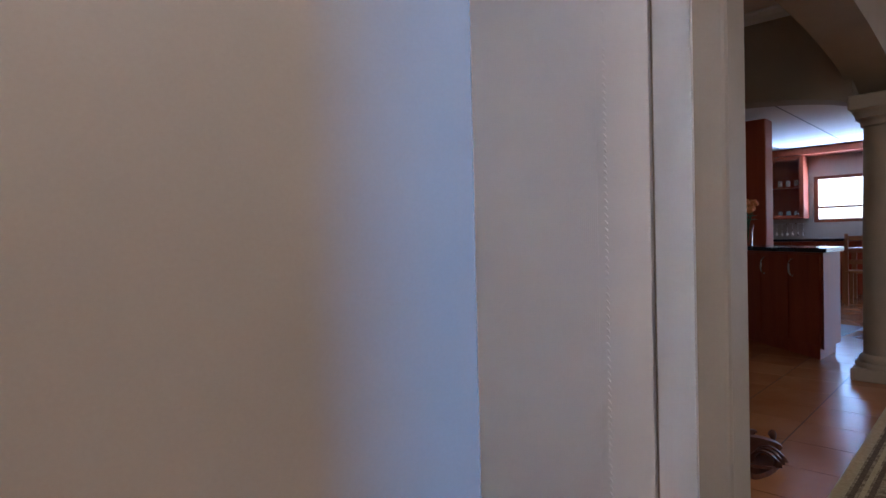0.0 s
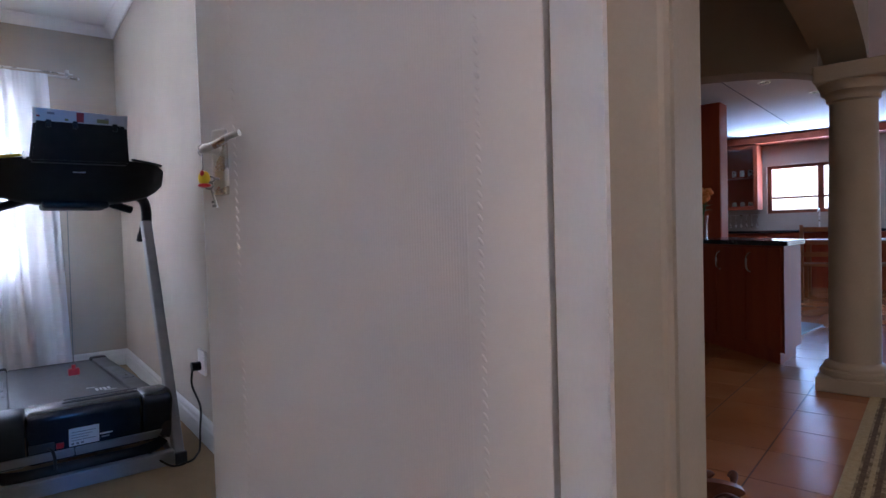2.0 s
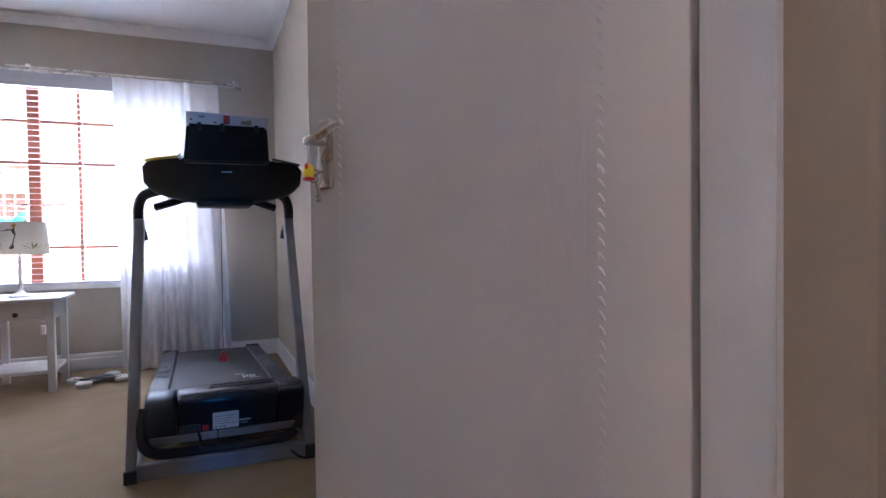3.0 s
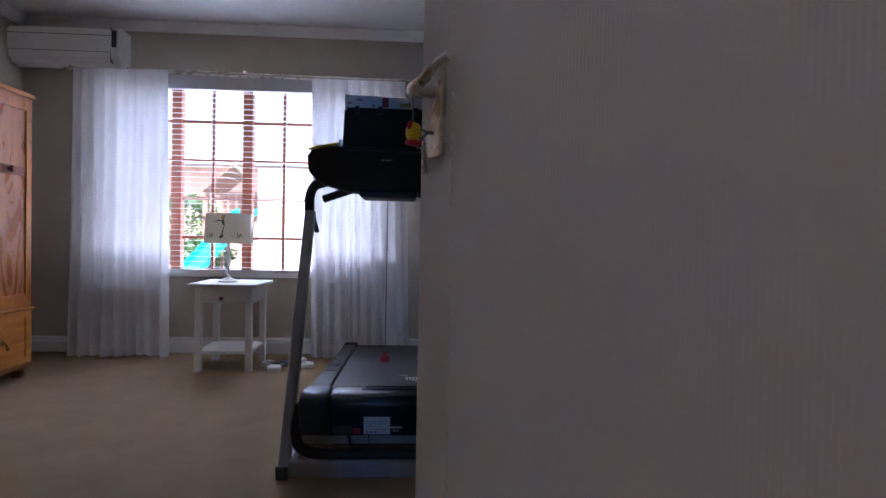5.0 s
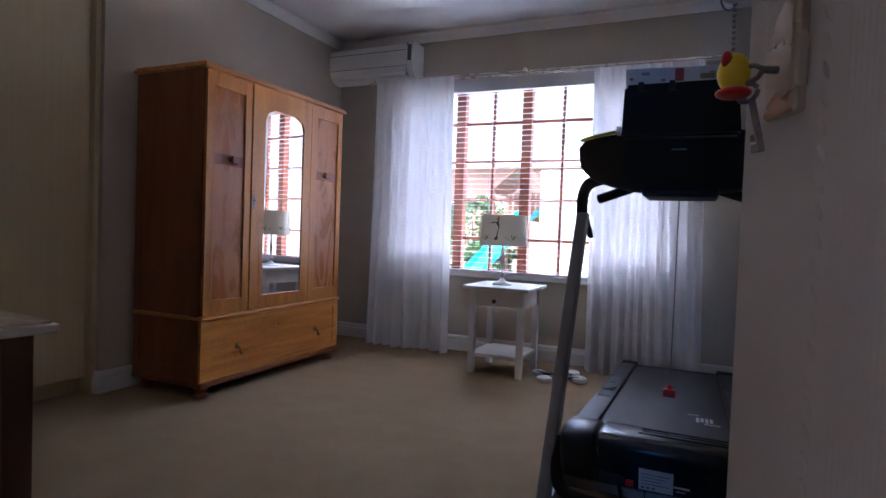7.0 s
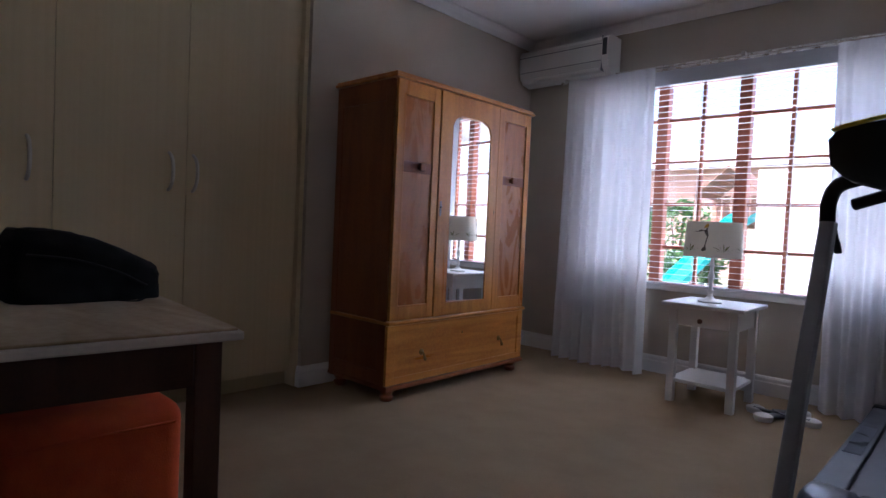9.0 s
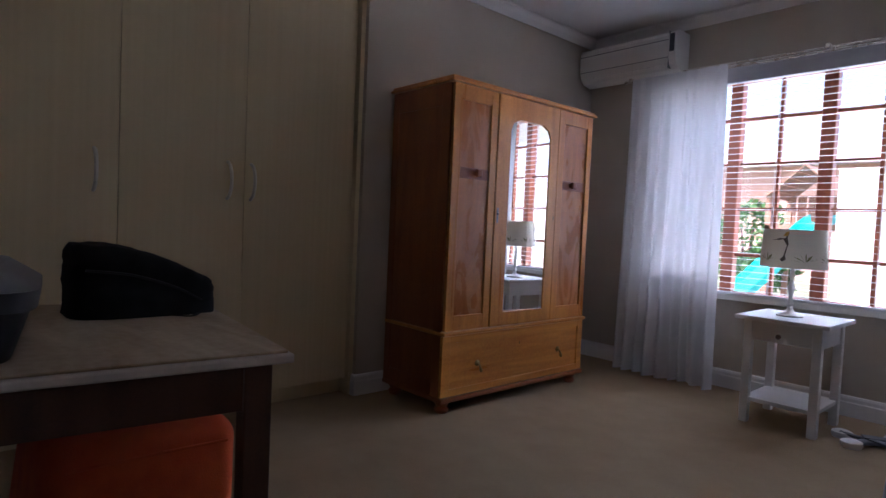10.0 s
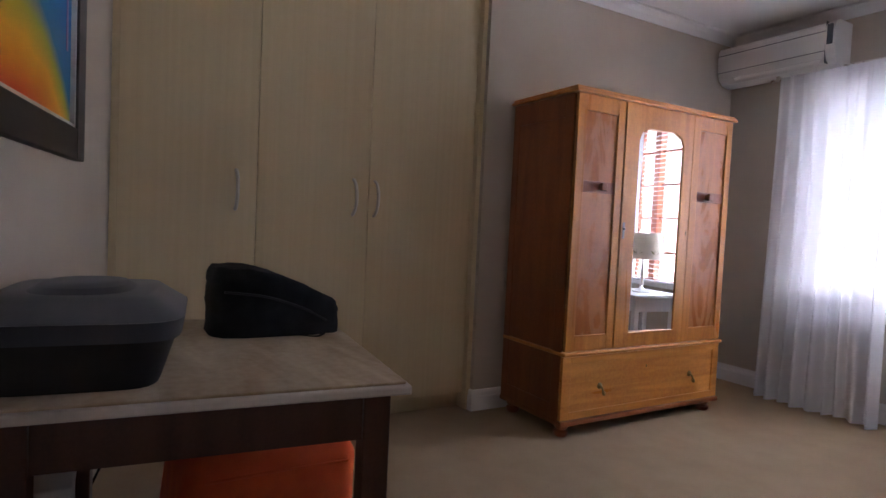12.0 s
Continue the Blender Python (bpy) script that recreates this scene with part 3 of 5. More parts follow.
part("top_moulding", box(-0.56, 0.016, WY0 - 0.024, WY1 + 0.022, 1.866, 1.884, 0.006), M_OAK_H, wardrobe)
part("top_board", box(-0.55, 0.006, WY0 - 0.015, WY1 + 0.013, 1.884, 1.898, 0.004), M_OAK_H, wardrobe)
part("waist_moulding", box(-0.55, 0.016, WY0 - 0.012, WY1 + 0.010, 0.452, 0.474, 0.007), M_OAK_H, wardrobe)
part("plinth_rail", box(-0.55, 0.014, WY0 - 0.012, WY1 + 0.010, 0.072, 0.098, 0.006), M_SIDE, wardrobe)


def framed(y0, y1, z0, z1, left, right, top, bottom, m=M_OAK):
    b = box(-0.020, 0.0, y0, y0 + left, z0, z1, 0.002)
    box(-0.020, 0.0, y1 - right, y1, z0, z1, 0.002, b)
    box(-0.020, -0.0005, y0 + left, y1 - right, z0, z0 + bottom, 0.002, b)
    box(-0.020, -0.0005, y0 + left, y1 - right, z1 - top, z1, 0.002, b)
    return b


def side_door(y0, y1, knob_y):
    d = part("door", framed(y0, y1, 0.478, 1.862, 0.062, 0.052, 0.085, 0.085), M_OAK, wardrobe)
    part("panel", box(-0.020, -0.011, y0 + 0.062, y1 - 0.052, 0.563, 1.777), M_PANEL, d)
    part("carved_band", box(-0.011, -0.006, y0 + 0.062, y1 - 0.052, 1.343, 1.405, 0.002), M_SIDE, d)
    k = box(-0.006, 0.014, knob_y - 0.014, knob_y + 0.014, 1.362, 1.390, 0.004)
    box(0.012, 0.032, knob_y - 0.021, knob_y + 0.021, 1.354, 1.398, 0.006, k)
    part("knob", k, M_SIDE, d)


side_door(WY0 + 0.005, 4.228, 4.070)
side_door(4.815, WY1 - 0.005, 4.972)
# middle door with an eight-cornered mirror
Y0, Y1, Z0, Z1 = 4.236, 4.807, 0.478, 1.862
MY0, MY1, MZ0, MZ1, CH = 4.345, 4.725, 0.56, 1.735, 0.075
mid = bmesh.new()
hole = [(MY0, MZ0), (MY1, MZ0), (MY1, MZ1 - CH), (MY1 - 0.02, MZ1 - CH + 0.045), (MY1 - CH, MZ1), (MY0 + CH, MZ1), (MY0 + 0.02, MZ1 - CH + 0.045), (MY0, MZ1 - CH)]
rim = [(Y0, Z0), (Y1, Z0), (Y1, MZ1 - CH), (Y1, MZ1 - 0.02), (Y1, Z1), (Y0, Z1), (Y0, MZ1 - 0.02), (Y0, MZ1 - CH)]
fh = [mid.verts.new((0.004, y, z)) for y, z in hole]
fo = [mid.verts.new((0.004, y, z)) for y, z in rim]
bh = [mid.verts.new((-0.018, y, z)) for y, z in hole]
bo = [mid.verts.new((-0.018, y, z)) for y, z in rim]
for i in range(8):
    j = (i + 1) % 8
    mid.faces.new((fo[i], fo[j], fh[j], fh[i]))
    mid.faces.new((fh[i], fh[j], bh[j], bh[i]))
    mid.faces.new((fo[j], fo[i], bo[i], bo[j]))
door_m = part("door", mid, M_OAK, wardrobe, "middle door with a bevelled mirror")
part("mirror", prism([(y, z) for y, z in hole], 0, 0.004), M_MIRROR, door_m)
mirror = [c for c in door_m.children if c.name.startswith("mirror")][0]
mirror.data.transform(Matrix(((0, 0, 1, 0), (1, 0, 0, 0), (0, 1, 0, 0), (0, 0, 0, 1))))
TILT = Matrix.Translation((-0.0205, (MY0 + MY1) / 2, 0)) @ Matrix.Rotation(radians(-4.4), 4, "Z") @ Matrix.Translation((0, -(MY0 + MY1) / 2, 0))
mirror.data.transform(TILT)  # the glass sits a little askew in its rebate
esc = box(0.003, 0.006, 4.250, 4.266, 1.10, 1.19, 0.002)
ball((0.008, 4.258, 1.155), 0.008, bm=esc)
part("escutcheon", esc, M_IRON, door_m, smooth=False)
part("escutcheon", box(0.003, 0.006, 4.786, 4.794, 1.135, 1.16, 0.002), M_BRASS, door_m)
dr = part("drawer", framed(WY0 - 0.006, WY1 + 0.002, 0.102, 0.448, 0.063, 0.055, 0.040, 0.040, M_OAK_H), M_OAK_H, wardrobe)
part("drawer_front", box(-0.018, -0.008, WY0 + 0.057, WY1 - 0.057, 0.142, 0.408), M_OAK_H, dr)
for y in (4.158, 4.925):
    pull = lathe([(0.004, 0), (0.019, 0.001), (0.019, 0.004), (0.012, 0.008), (0.006, 0.012)], (0, 0, 0), 14)
    bmesh.ops.transform(pull, matrix=Matrix.Translation((-0.009, y, 0.268)) @ Matrix.Rotation(radians(90), 4, "Y"), verts=pull.verts)
    tube(curve_pts([(-0.002, y, 0.268), (0.012, y, 0.262), (0.018, y + 0.006, 0.238), (0.016, y + 0.014, 0.222)], 4), [0.005] * 4 + [0.006] * 4 + [0.010] * 5, 8, pull)
    part("drop_pull", pull, M_BRASS, dr)
part("keyhole", box(-0.008, -0.005, 4.525, 4.535, 0.345, 0.36, 0.001), M_BRASS, dr)
for x, y in ((-0.05, WY0 + 0.05), (-0.05, WY1 - 0.06), (-0.49, WY0 + 0.05), (-0.49, WY1 - 0.06)):
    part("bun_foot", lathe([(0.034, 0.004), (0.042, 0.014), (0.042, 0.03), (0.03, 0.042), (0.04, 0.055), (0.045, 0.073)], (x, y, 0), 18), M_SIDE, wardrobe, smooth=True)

# ---- built-in cupboards ----
cup = thing("built_in_cupboard", "full-height cream wood-grain built-in cupboards with bow handles", "cupboard", at=(-0.95, 2.7, 0))
part("end_panel", box(-1.28, -0.62, 3.660, 3.688, 0.004, 2.69), M_MELAMINE, cup)
part("end_panel", box(-1.28, -0.63, 1.747, 1.772, 0.004, 2.69), M_MELAMINE, cup)
part("plinth", box(-0.74, -0.72, 1.773, 3.659, 0.004, 0.095), M_MELAMINE, cup)
part("back", box(-1.28, -1.26, 1.773, 3.659, 0.10, 2.69), M_MELAMINE, cup)
part("head_strip", box(-0.70, -0.66, 1.773, 3.659, 2.62, 2.69), M_MELAMINE, cup)
bounds = [1.775, 2.385, 2.985, 3.657]
for i, hy in enumerate((2.285, 2.895, 3.02)):
    d = part("door", box(-0.678, -0.658, bounds[i] + 0.0015, bounds[i + 1] - 0.0015, 0.10, 2.615, 0.0015), M_MELAMINE, cup)
    part("handle", tube(curve_pts([(-0.659, hy, 1.160), (-0.630, hy, 1.176), (-0.606, hy, 1.212), (-0.599, hy, 1.256), (-0.606, hy, 1.300), (-0.630, hy, 1.336), (-0.659, hy, 1.352)], 6), 0.0085, 10), M_BOW, d, "bowed satin metal handle", smooth=True)

# ---- nightstand and lamp ----
ns = thing("nightstand", "white painted bedside table with one drawer and a shelf", "bedside table", at=(1.25, 5.48, 0))
NX0, NX1, NY0, NY1 = 1.037, 1.436, 5.305, 5.735
part("top", box(NX0 - 0.042, NX1 + 0.042, NY0 - 0.038, NY1 + 0.03, 0.608, 0.632, 0.005), M_WHITE, ns)
for x in (NX0, NX1 - 0.045):
    for y in (NY0, NY1 - 0.045):
        part("leg", box(x, x + 0.045, y, y + 0.045, 0.004, 0.608, 0.003), M_WHITE, ns)
part("back_panel", box(NX0 + 0.045, NX1 - 0.045, NY1 - 0.03, NY1 - 0.012, 0.488, 0.608), M_WHITE, ns)
for x in (NX0 + 0.012, NX1 - 0.03):
    part("side_panel", box(x, x + 0.018, NY0 + 0.045, NY1 - 0.045, 0.488, 0.608), M_WHITE, ns)
d = part("drawer", box(NX0 + 0.047, NX1 - 0.047, NY0 + 0.006, NY0 + 0.024, 0.492, 0.603, 0.003), M_WHITE, ns)
part("knob", ball((1.225, NY0 - 0.008, 0.530), 0.0155, bm=tube([(1.225, NY0 + 0.006, 0.530), (1.225, NY0 - 0.004, 0.530)], 0.006, 10)), M_DARKWOOD, d, "round dark wooden knob", smooth=True)
part("shelf", box(NX0 + 0.01, NX1 - 0.01, NY0 + 0.01, NY1 - 0.01, 0.130, 0.153, 0.003), M_WHITE, ns)

lamp = thing("table_lamp", "turned white table lamp with a bird-print drum shade", "lamp", at=(1.21, 5.50, 0.632))
LX, LY, LZ = 1.21, 5.50, 0.632
part("base", lathe([(0.070, 0), (0.072, 0.008), (0.060, 0.018), (0.030, 0.026), (0.018, 0.04)], (LX, LY, LZ), 28), M_WHITE, lamp, smooth=True)
part("stem", lathe([(0.018, 0.04), (0.012, 0.055), (0.02, 0.07), (0.013, 0.085), (0.010, 0.12), (0.016, 0.15), (0.021, 0.17), (0.012, 0.19), (0.010, 0.22), (0.017, 0.235), (0.012, 0.25), (0.008, 0.29), (0.008, 0.36)], (LX, LY, LZ), 20), M_WHITE, lamp, smooth=True)
sh = bmesh.new()
rings = []
for r, z in ((0.172, 0.918), (0.160, 1.138), (0.158, 1.138), (0.170, 0.918)):
    rings.append([sh.verts.new((LX + r * math.cos(a), LY + r * math.sin(a), z)) for a in np.linspace(0, 2 * math.pi, 48, endpoint=False)])
for k in range(4):
    a, b = rings[k], rings[(k + 1) % 4]
    for i in range(48):
        sh.faces.new((a[i], a[(i + 1) % 48], b[(i + 1) % 48], b[i]))
shade = part("shade", sh, M_SHADE, lamp, "linen drum shade with a bird and leaf print", smooth=True)


def on_shade(points, m, name):
    """A flat printed motif laid on the shade: (angle in degrees, height) outline."""
    b = bmesh.new()
    vs = []
    for a, z in points:
        r = 0.1728 - (z - 0.918) / 0.22 * 0.012
        vs.append(b.verts.new((LX + r * math.cos(radians(a)), LY + r * math.sin(radians(a)), z)))
    b.faces.new(vs)
    return part(name, b, m, shade)


M_PRINT_D = mat("print_dark", (0.10, 0.08, 0.07), 0.9)
M_PRINT_G = mat("print_green", (0.20, 0.20, 0.08), 0.9)
M_PRINT_Y = mat("print_ochre", (0.55, 0.33, 0.06), 0.9)
for base in (-140, -20, 100):
    on_shade([(base + 26, 1.075), (base + 40, 1.085), (base + 52, 1.11), (base + 58, 1.118), (base + 55, 1.09), (base + 58, 1.05), (base + 54, 1.05), (base + 48, 1.08), (base + 38, 1.075)], M_PRINT_D, "bird_motif")
    on_shade([(base + 47, 1.098), (base + 52, 1.122), (base + 58, 1.125), (base + 55, 1.10)], M_PRINT_Y, "bird_motif")
    on_shade([(base + 55, 1.05), (base + 57, 1.05), (base + 53, 0.99), (base + 55, 0.965), (base + 48, 0.955), (base + 44, 0.965), (base + 50, 0.985)], M_PRINT_D, "branch_motif")
    for k, (da, dz) in enumerate(((-22, 0.03), (-12, 0.045), (0, 0.05), (12, 0.04), (22, 0.02), (-24, 0.008), (22, 0.0))):
        for g in (base + 18, base + 88):
            on_shade([(g, 0.955), (g + da * 0.5 - 1.5, 0.955 + dz * 0.7), (g + da, 0.955 + dz), (g + da * 0.55 + 1.5, 0.955 + dz * 0.45)], M_PRINT_G, "leaf_motif")

# ---- desk with ottoman below, bag and case above ----
desk = thing("desk", "dark wooden desk with a worn limed top", "desk", at=(0.65, 1.95, 0))
DKM = Matrix.Translation((1.111, 2.394, 0.004)) @ Matrix.Rotation(radians(-6), 4, "Z")
DL, DD = 0.96, 0.87
part("edge_board", box(-DL, 0, -DD, 0, 0.722, 0.744, 0.005, m=DKM), M_DESKEDGE, desk)
part("top", box(-DL + 0.012, -0.012, -DD + 0.012, -0.012, 0.745, 0.752, 0.003, m=DKM), M_DESKTOP, desk)
for x in (-DL + 0.03, -0.104):
    for y in (-DD + 0.03, -0.106):
        part("leg", box(x, x + 0.066, y, y + 0.066, 0.0, 0.722, 0.004, m=DKM), M_DARKWOOD, desk)
for a in ((-0.072, -0.052, -DD + 0.097, -0.107), (-DL + 0.045, -DL + 0.065, -DD + 0.097, -0.107), (-DL + 0.097, -0.105, -0.075, -0.055), (-DL + 0.097, -0.105, -DD + 0.05, -DD + 0.07)):
    part("apron", box(*a, 0.606, 0.722, m=DKM), M_DARKWOOD, desk)

ott = thing("ottoman", "square orange upholstered ottoman under the desk", "ottoman", at=(0.45, 2.19, 0))
ob_b = box(0.195, 0.715, 1.945, 2.430, 0.032, 0.475, 0.06, seg=5)
for v in ob_b.verts:
    low = 1 - v.co.z / 0.475
    v.co.y -= 0.05 * low * max(0.0, (2.19 - v.co.y) / 0.24)
    v.co.x += 0.012 * noise.noise(v.co * 5)
    v.co.z += 0.008 * noise.noise(v.co * 6 + Vector((3, 1, 0))) if v.co.z > 0.3 else 0.0
part("body", ob_b, M_ORANGE, ott, smooth=True)
part("piping", tube(curve_pts([(0.722, 1.99, 0.418), (0.724, 2.19, 0.421), (0.722, 2.39, 0.418)], 6), 0.004, 6), M_ORANGE, ott, smooth=True)
for x in (0.25, 0.65):
    for y in (2.0, 2.36):
        part("foot", lathe([(0.02, 0.004), (0.025, 0.035)], (x, y, 0), 12), M_DARKWOOD, ott)

sbox = thing("storage_box", "white plastic storage box on the carpet under the desk", "box", at=(0.53, 1.63, 0.004))
part("body", box(0.44, 0.62, 1.580, 1.686, 0.004, 0.40, 0.010, seg=3), M_ACW, sbox)
part("lid", box(0.435, 0.625, 1.576, 1.690, 0.401, 0.425, 0.006), M_ACW, sbox)

bag = thing("laptop_bag", "soft black nylon bag lying on the desk", "bag", at=(0.38, 2.2, 0.756))
bb = bmesh.new()
nx, ny = 26, 18
rnd = random.Random(5)
rowsb = []
for j in range(ny + 1):
    v = j / ny
    row = []
    for i in range(nx + 1):
        u = i / nx
        a = 2 * math.pi * u
        sx, sy = math.cos(a), math.sin(a)
        k = 0.42
        ex = math.copysign(abs(sx) ** k, sx)
        ey = math.copysign(abs(sy) ** k, sy)
        s = 1.0 if v < 0.55 else max(0.02, math.cos((v - 0.55) / 0.45 * math.pi / 2) ** 0.5)
        x, y = 0.365 + ex * 0.135 * s, 2.235 + ey * 0.205 * s
        hmax = 0.212 - 0.12 * max(0, (y - 2.16) / 0.29) ** 1.3
        z = 0.757 + hmax * min(1.0, v / 0.72) ** 0.8 + 0.006 * noise.noise((x * 30, y * 30, v * 5))
        row.append(bb.verts.new((x + 0.008 * noise.noise((x * 25, v * 9, 3)), y + 0.008 * noise.noise((y * 25, v * 9, 7)), max(0.757, z))))
    rowsb.append(row)
for r0, r1 in zip(rowsb, rowsb[1:]):
    for i in range(nx):
        bb.faces.new((r0[i], r0[i + 1], r1[i + 1], r1[i]))
bb.faces.new(rowsb[0][:-1][::-1])
bmesh.ops.remove_doubles(bb, verts=bb.verts, dist=0.0005)
part("body", bb, M_BAG, bag, smooth=True)
part("zip", tube(curve_pts([(0.50, 2.06, 0.90), (0.502, 2.18, 0.885), (0.498, 2.30, 0.845), (0.49, 2.385, 0.80)], 5), 0.004, 6), M_BLACK, bag)
part("strap", tube(curve_pts([(0.50, 2.30, 0.757), (0.53, 2.34, 0.757), (0.51, 2.37, 0.762)], 4), 0.005, 6, flat=0.5), M_BAG, bag)

prt = thing("machine_case", "two-tone grey and black plastic machine case", "machine case", at=(0.75, 1.71, 0.756))
PM = Matrix.Translation((0.752, 1.712, 0.756)) @ Matrix.Rotation(radians(-7), 4, "Z")


def rounded(hx, hy, z0, z1, t0, t1, n=28, k=0.35):
    """A soft-cornered block, half sizes hx, hy, drawn in by t0 at the foot and t1 at the top."""
    b = bmesh.new()
    rr = []
    for f in np.linspace(0, 1, 7):
        t = t0 * (1 - f) + t1 * f
        row = []
        for i in range(n):
            a = 2 * math.pi * (i + 0.5) / n
            row.append(b.verts.new((math.copysign(abs(math.cos(a)) ** k, math.cos(a)) * (hx - t), math.copysign(abs(math.sin(a)) ** k, math.sin(a)) * (hy - t), z0 + (z1 - z0) * f)))
        rr.append(row)
    for a, c in zip(rr, rr[1:]):
        for i in range(n):
            b.faces.new((a[i], a[(i + 1) % n], c[(i + 1) % n], c[i]))
    b.faces.new(rr[0][::-1])
    b.faces.new(rr[-1])
    bmesh.ops.transform(b, matrix=PM, verts=b.verts)
    return b


part("base", rounded(0.240, 0.212, 0.001, 0.108, 0.045, 0.012), M_BLACK, prt, smooth=True)
part("band", rounded(0.245, 0.217, 0.109, 0.150, 0.006, 0.0), M_GREYD, prt, smooth=True)
part("lid", rounded(0.243, 0.215, 0.151, 0.196, 0.0, 0.062), M_GREYP, prt, smooth=True)
part("lid_top", rounded(0.150, 0.105, 0.1965, 0.209, 0.0, 0.020, k=0.75), M_GREYD, prt, smooth=True)

# ---- framed painting on the slanted wall ----
pa = thing("painting", "bright abstract painting in a wide dark frame", "painting", at=(0.45, 1.57, 1.29))
PX = Matrix.Translation((-0.02, 1.6415, 1.29)) @ Matrix.Rotation(math.atan2(-0.445, 2.76), 4, "Z")  # local x along the wall into the room's near end, local y out of it


def pm(bm):
    bmesh.ops.transform(bm, matrix=PX, verts=bm.verts)
    return bm


PW, PH, FW = 1.0, 0.85, 0.10
for a in ((0, FW, 0, PH), (PW - FW, PW, 0, PH), (FW, PW - FW, 0, FW), (FW, PW - FW, PH - FW, PH)):
    part("frame", pm(box(a[0], a[1], 0.003, 0.035, a[2], a[3], 0.004)), M_EBONY, pa)
for a in ((FW, FW + 0.012, FW, PH - FW), (PW - FW - 0.012, PW - FW, FW, PH - FW), (FW + 0.012, PW - FW - 0.012, FW, FW + 0.012), (FW + 0.012, PW - FW - 0.012, PH - FW - 0.012, PH - FW)):
    part("slip", pm(box(a[0], a[1], 0.003, 0.028, a[2], a[3], 0.002)), M_DESKEDGE, pa, "pale gilt slip")


def paint_mat():
    m = mat("painted_canvas", (0.1, 0.2, 0.4), 0.5, 0.0, 0.25)
    nt = m.node_tree
    n, l, b = nt.nodes, nt.links, nt.nodes["Principled BSDF"]
    co = n.new("ShaderNodeTexCoord")
    sep = n.new("ShaderNodeSeparateXYZ")
    l.new(co.outputs["Object"], sep.inputs[0])
    nz = n.new("ShaderNodeTexNoise")
    nz.inputs["Scale"].default_value = 3.5
    l.new(co.outputs["Object"], nz.inputs["Vector"])
    a1 = n.new("ShaderNodeMath")
    a1.operation = "MULTIPLY_ADD"
    bow = n.new("ShaderNodeMath")
    bow.operation = "MULTIPLY"
    l.new(sep.outputs[0], bow.inputs[0])
    l.new(sep.outputs[0], bow.inputs[1])
    l.new(bow.outputs[0], a1.inputs[0])
    a1.inputs[1].default_value = 0.95
    lift = n.new("ShaderNodeMath")
    lift.operation = "MULTIPLY_ADD"
    l.new(sep.outputs[0], lift.inputs[0])
    lift.inputs[1].default_value = -1.15
    l.new(sep.outputs[2], lift.inputs[2])
    l.new(lift.outputs[0], a1.inputs[2])
    a2 = n.new("ShaderNodeMath")
    a2.operation = "MULTIPLY_ADD"
    l.new(nz.outputs["Fac"], a2.inputs[0])
    a2.inputs[1].default_value = 0.10
    l.new(a1.outputs[0], a2.inputs[2])
    rp = n.new("ShaderNodeValToRGB")
    e = rp.color_ramp.elements
    stops = [(0.0, (0.012, 0.006, 0.010)), (0.16, (0.03, 0.004, 0.008)), (0.30, (0.42, 0.012, 0.012)), (0.42, (0.62, 0.07, 0.01)), (0.52, (0.78, 0.36, 0.01)), (0.58, (0.40, 0.36, 0.03)), (0.64, (0.01, 0.16, 0.34)), (0.85, (0.008, 0.13, 0.34)), (1.0, (0.10, 0.26, 0.14))]
    while len(e) < len(stops):
        e.new(0.5)
    for el, (p, c) in zip(e, stops):
        el.position, el.color = p, (*c, 1)
    mr = n.new("ShaderNodeMapRange")
    mr.inputs[1].default_value, mr.inputs[2].default_value = -0.66, 0.54
    l.new(a2.outputs[0], mr.inputs[0])
    l.new(mr.outputs[0], rp.inputs[0])
    l.new(rp.outputs[0], b.inputs["Base Color"])
    bp = n.new("ShaderNodeBump")
    bp.inputs["Strength"].default_value = 0.3
    n2 = n.new("ShaderNodeTexNoise")
    n2.inputs["Scale"].default_value = 60
    l.new(co.outputs["Object"], n2.inputs["Vector"])
    l.new(n2.outputs["Fac"], bp.inputs["Height"])
    l.new(bp.outputs[0], b.inputs["Normal"])
    return m


cv = box(FW + 0.012, PW - FW - 0.012, 0.004, 0.014, FW + 0.012, PH - FW - 0.012)
canvas = link_mesh("canvas", cv, paint_mat(), None)
canvas.parent = pa
canvas.matrix_parent_inverse = pa.matrix_world.inverted()
canvas.matrix_basis = PX
part("figure_motif", pm(box(0.155, 0.175, 0.0145, 0.0165, 0.33, 0.52, 0.001, bm=box(0.150, 0.172, 0.0145, 0.016, 0.53, 0.56, 0.001))), mat("violet_paint", (0.25, 0.12, 0.28), 0.4), pa)


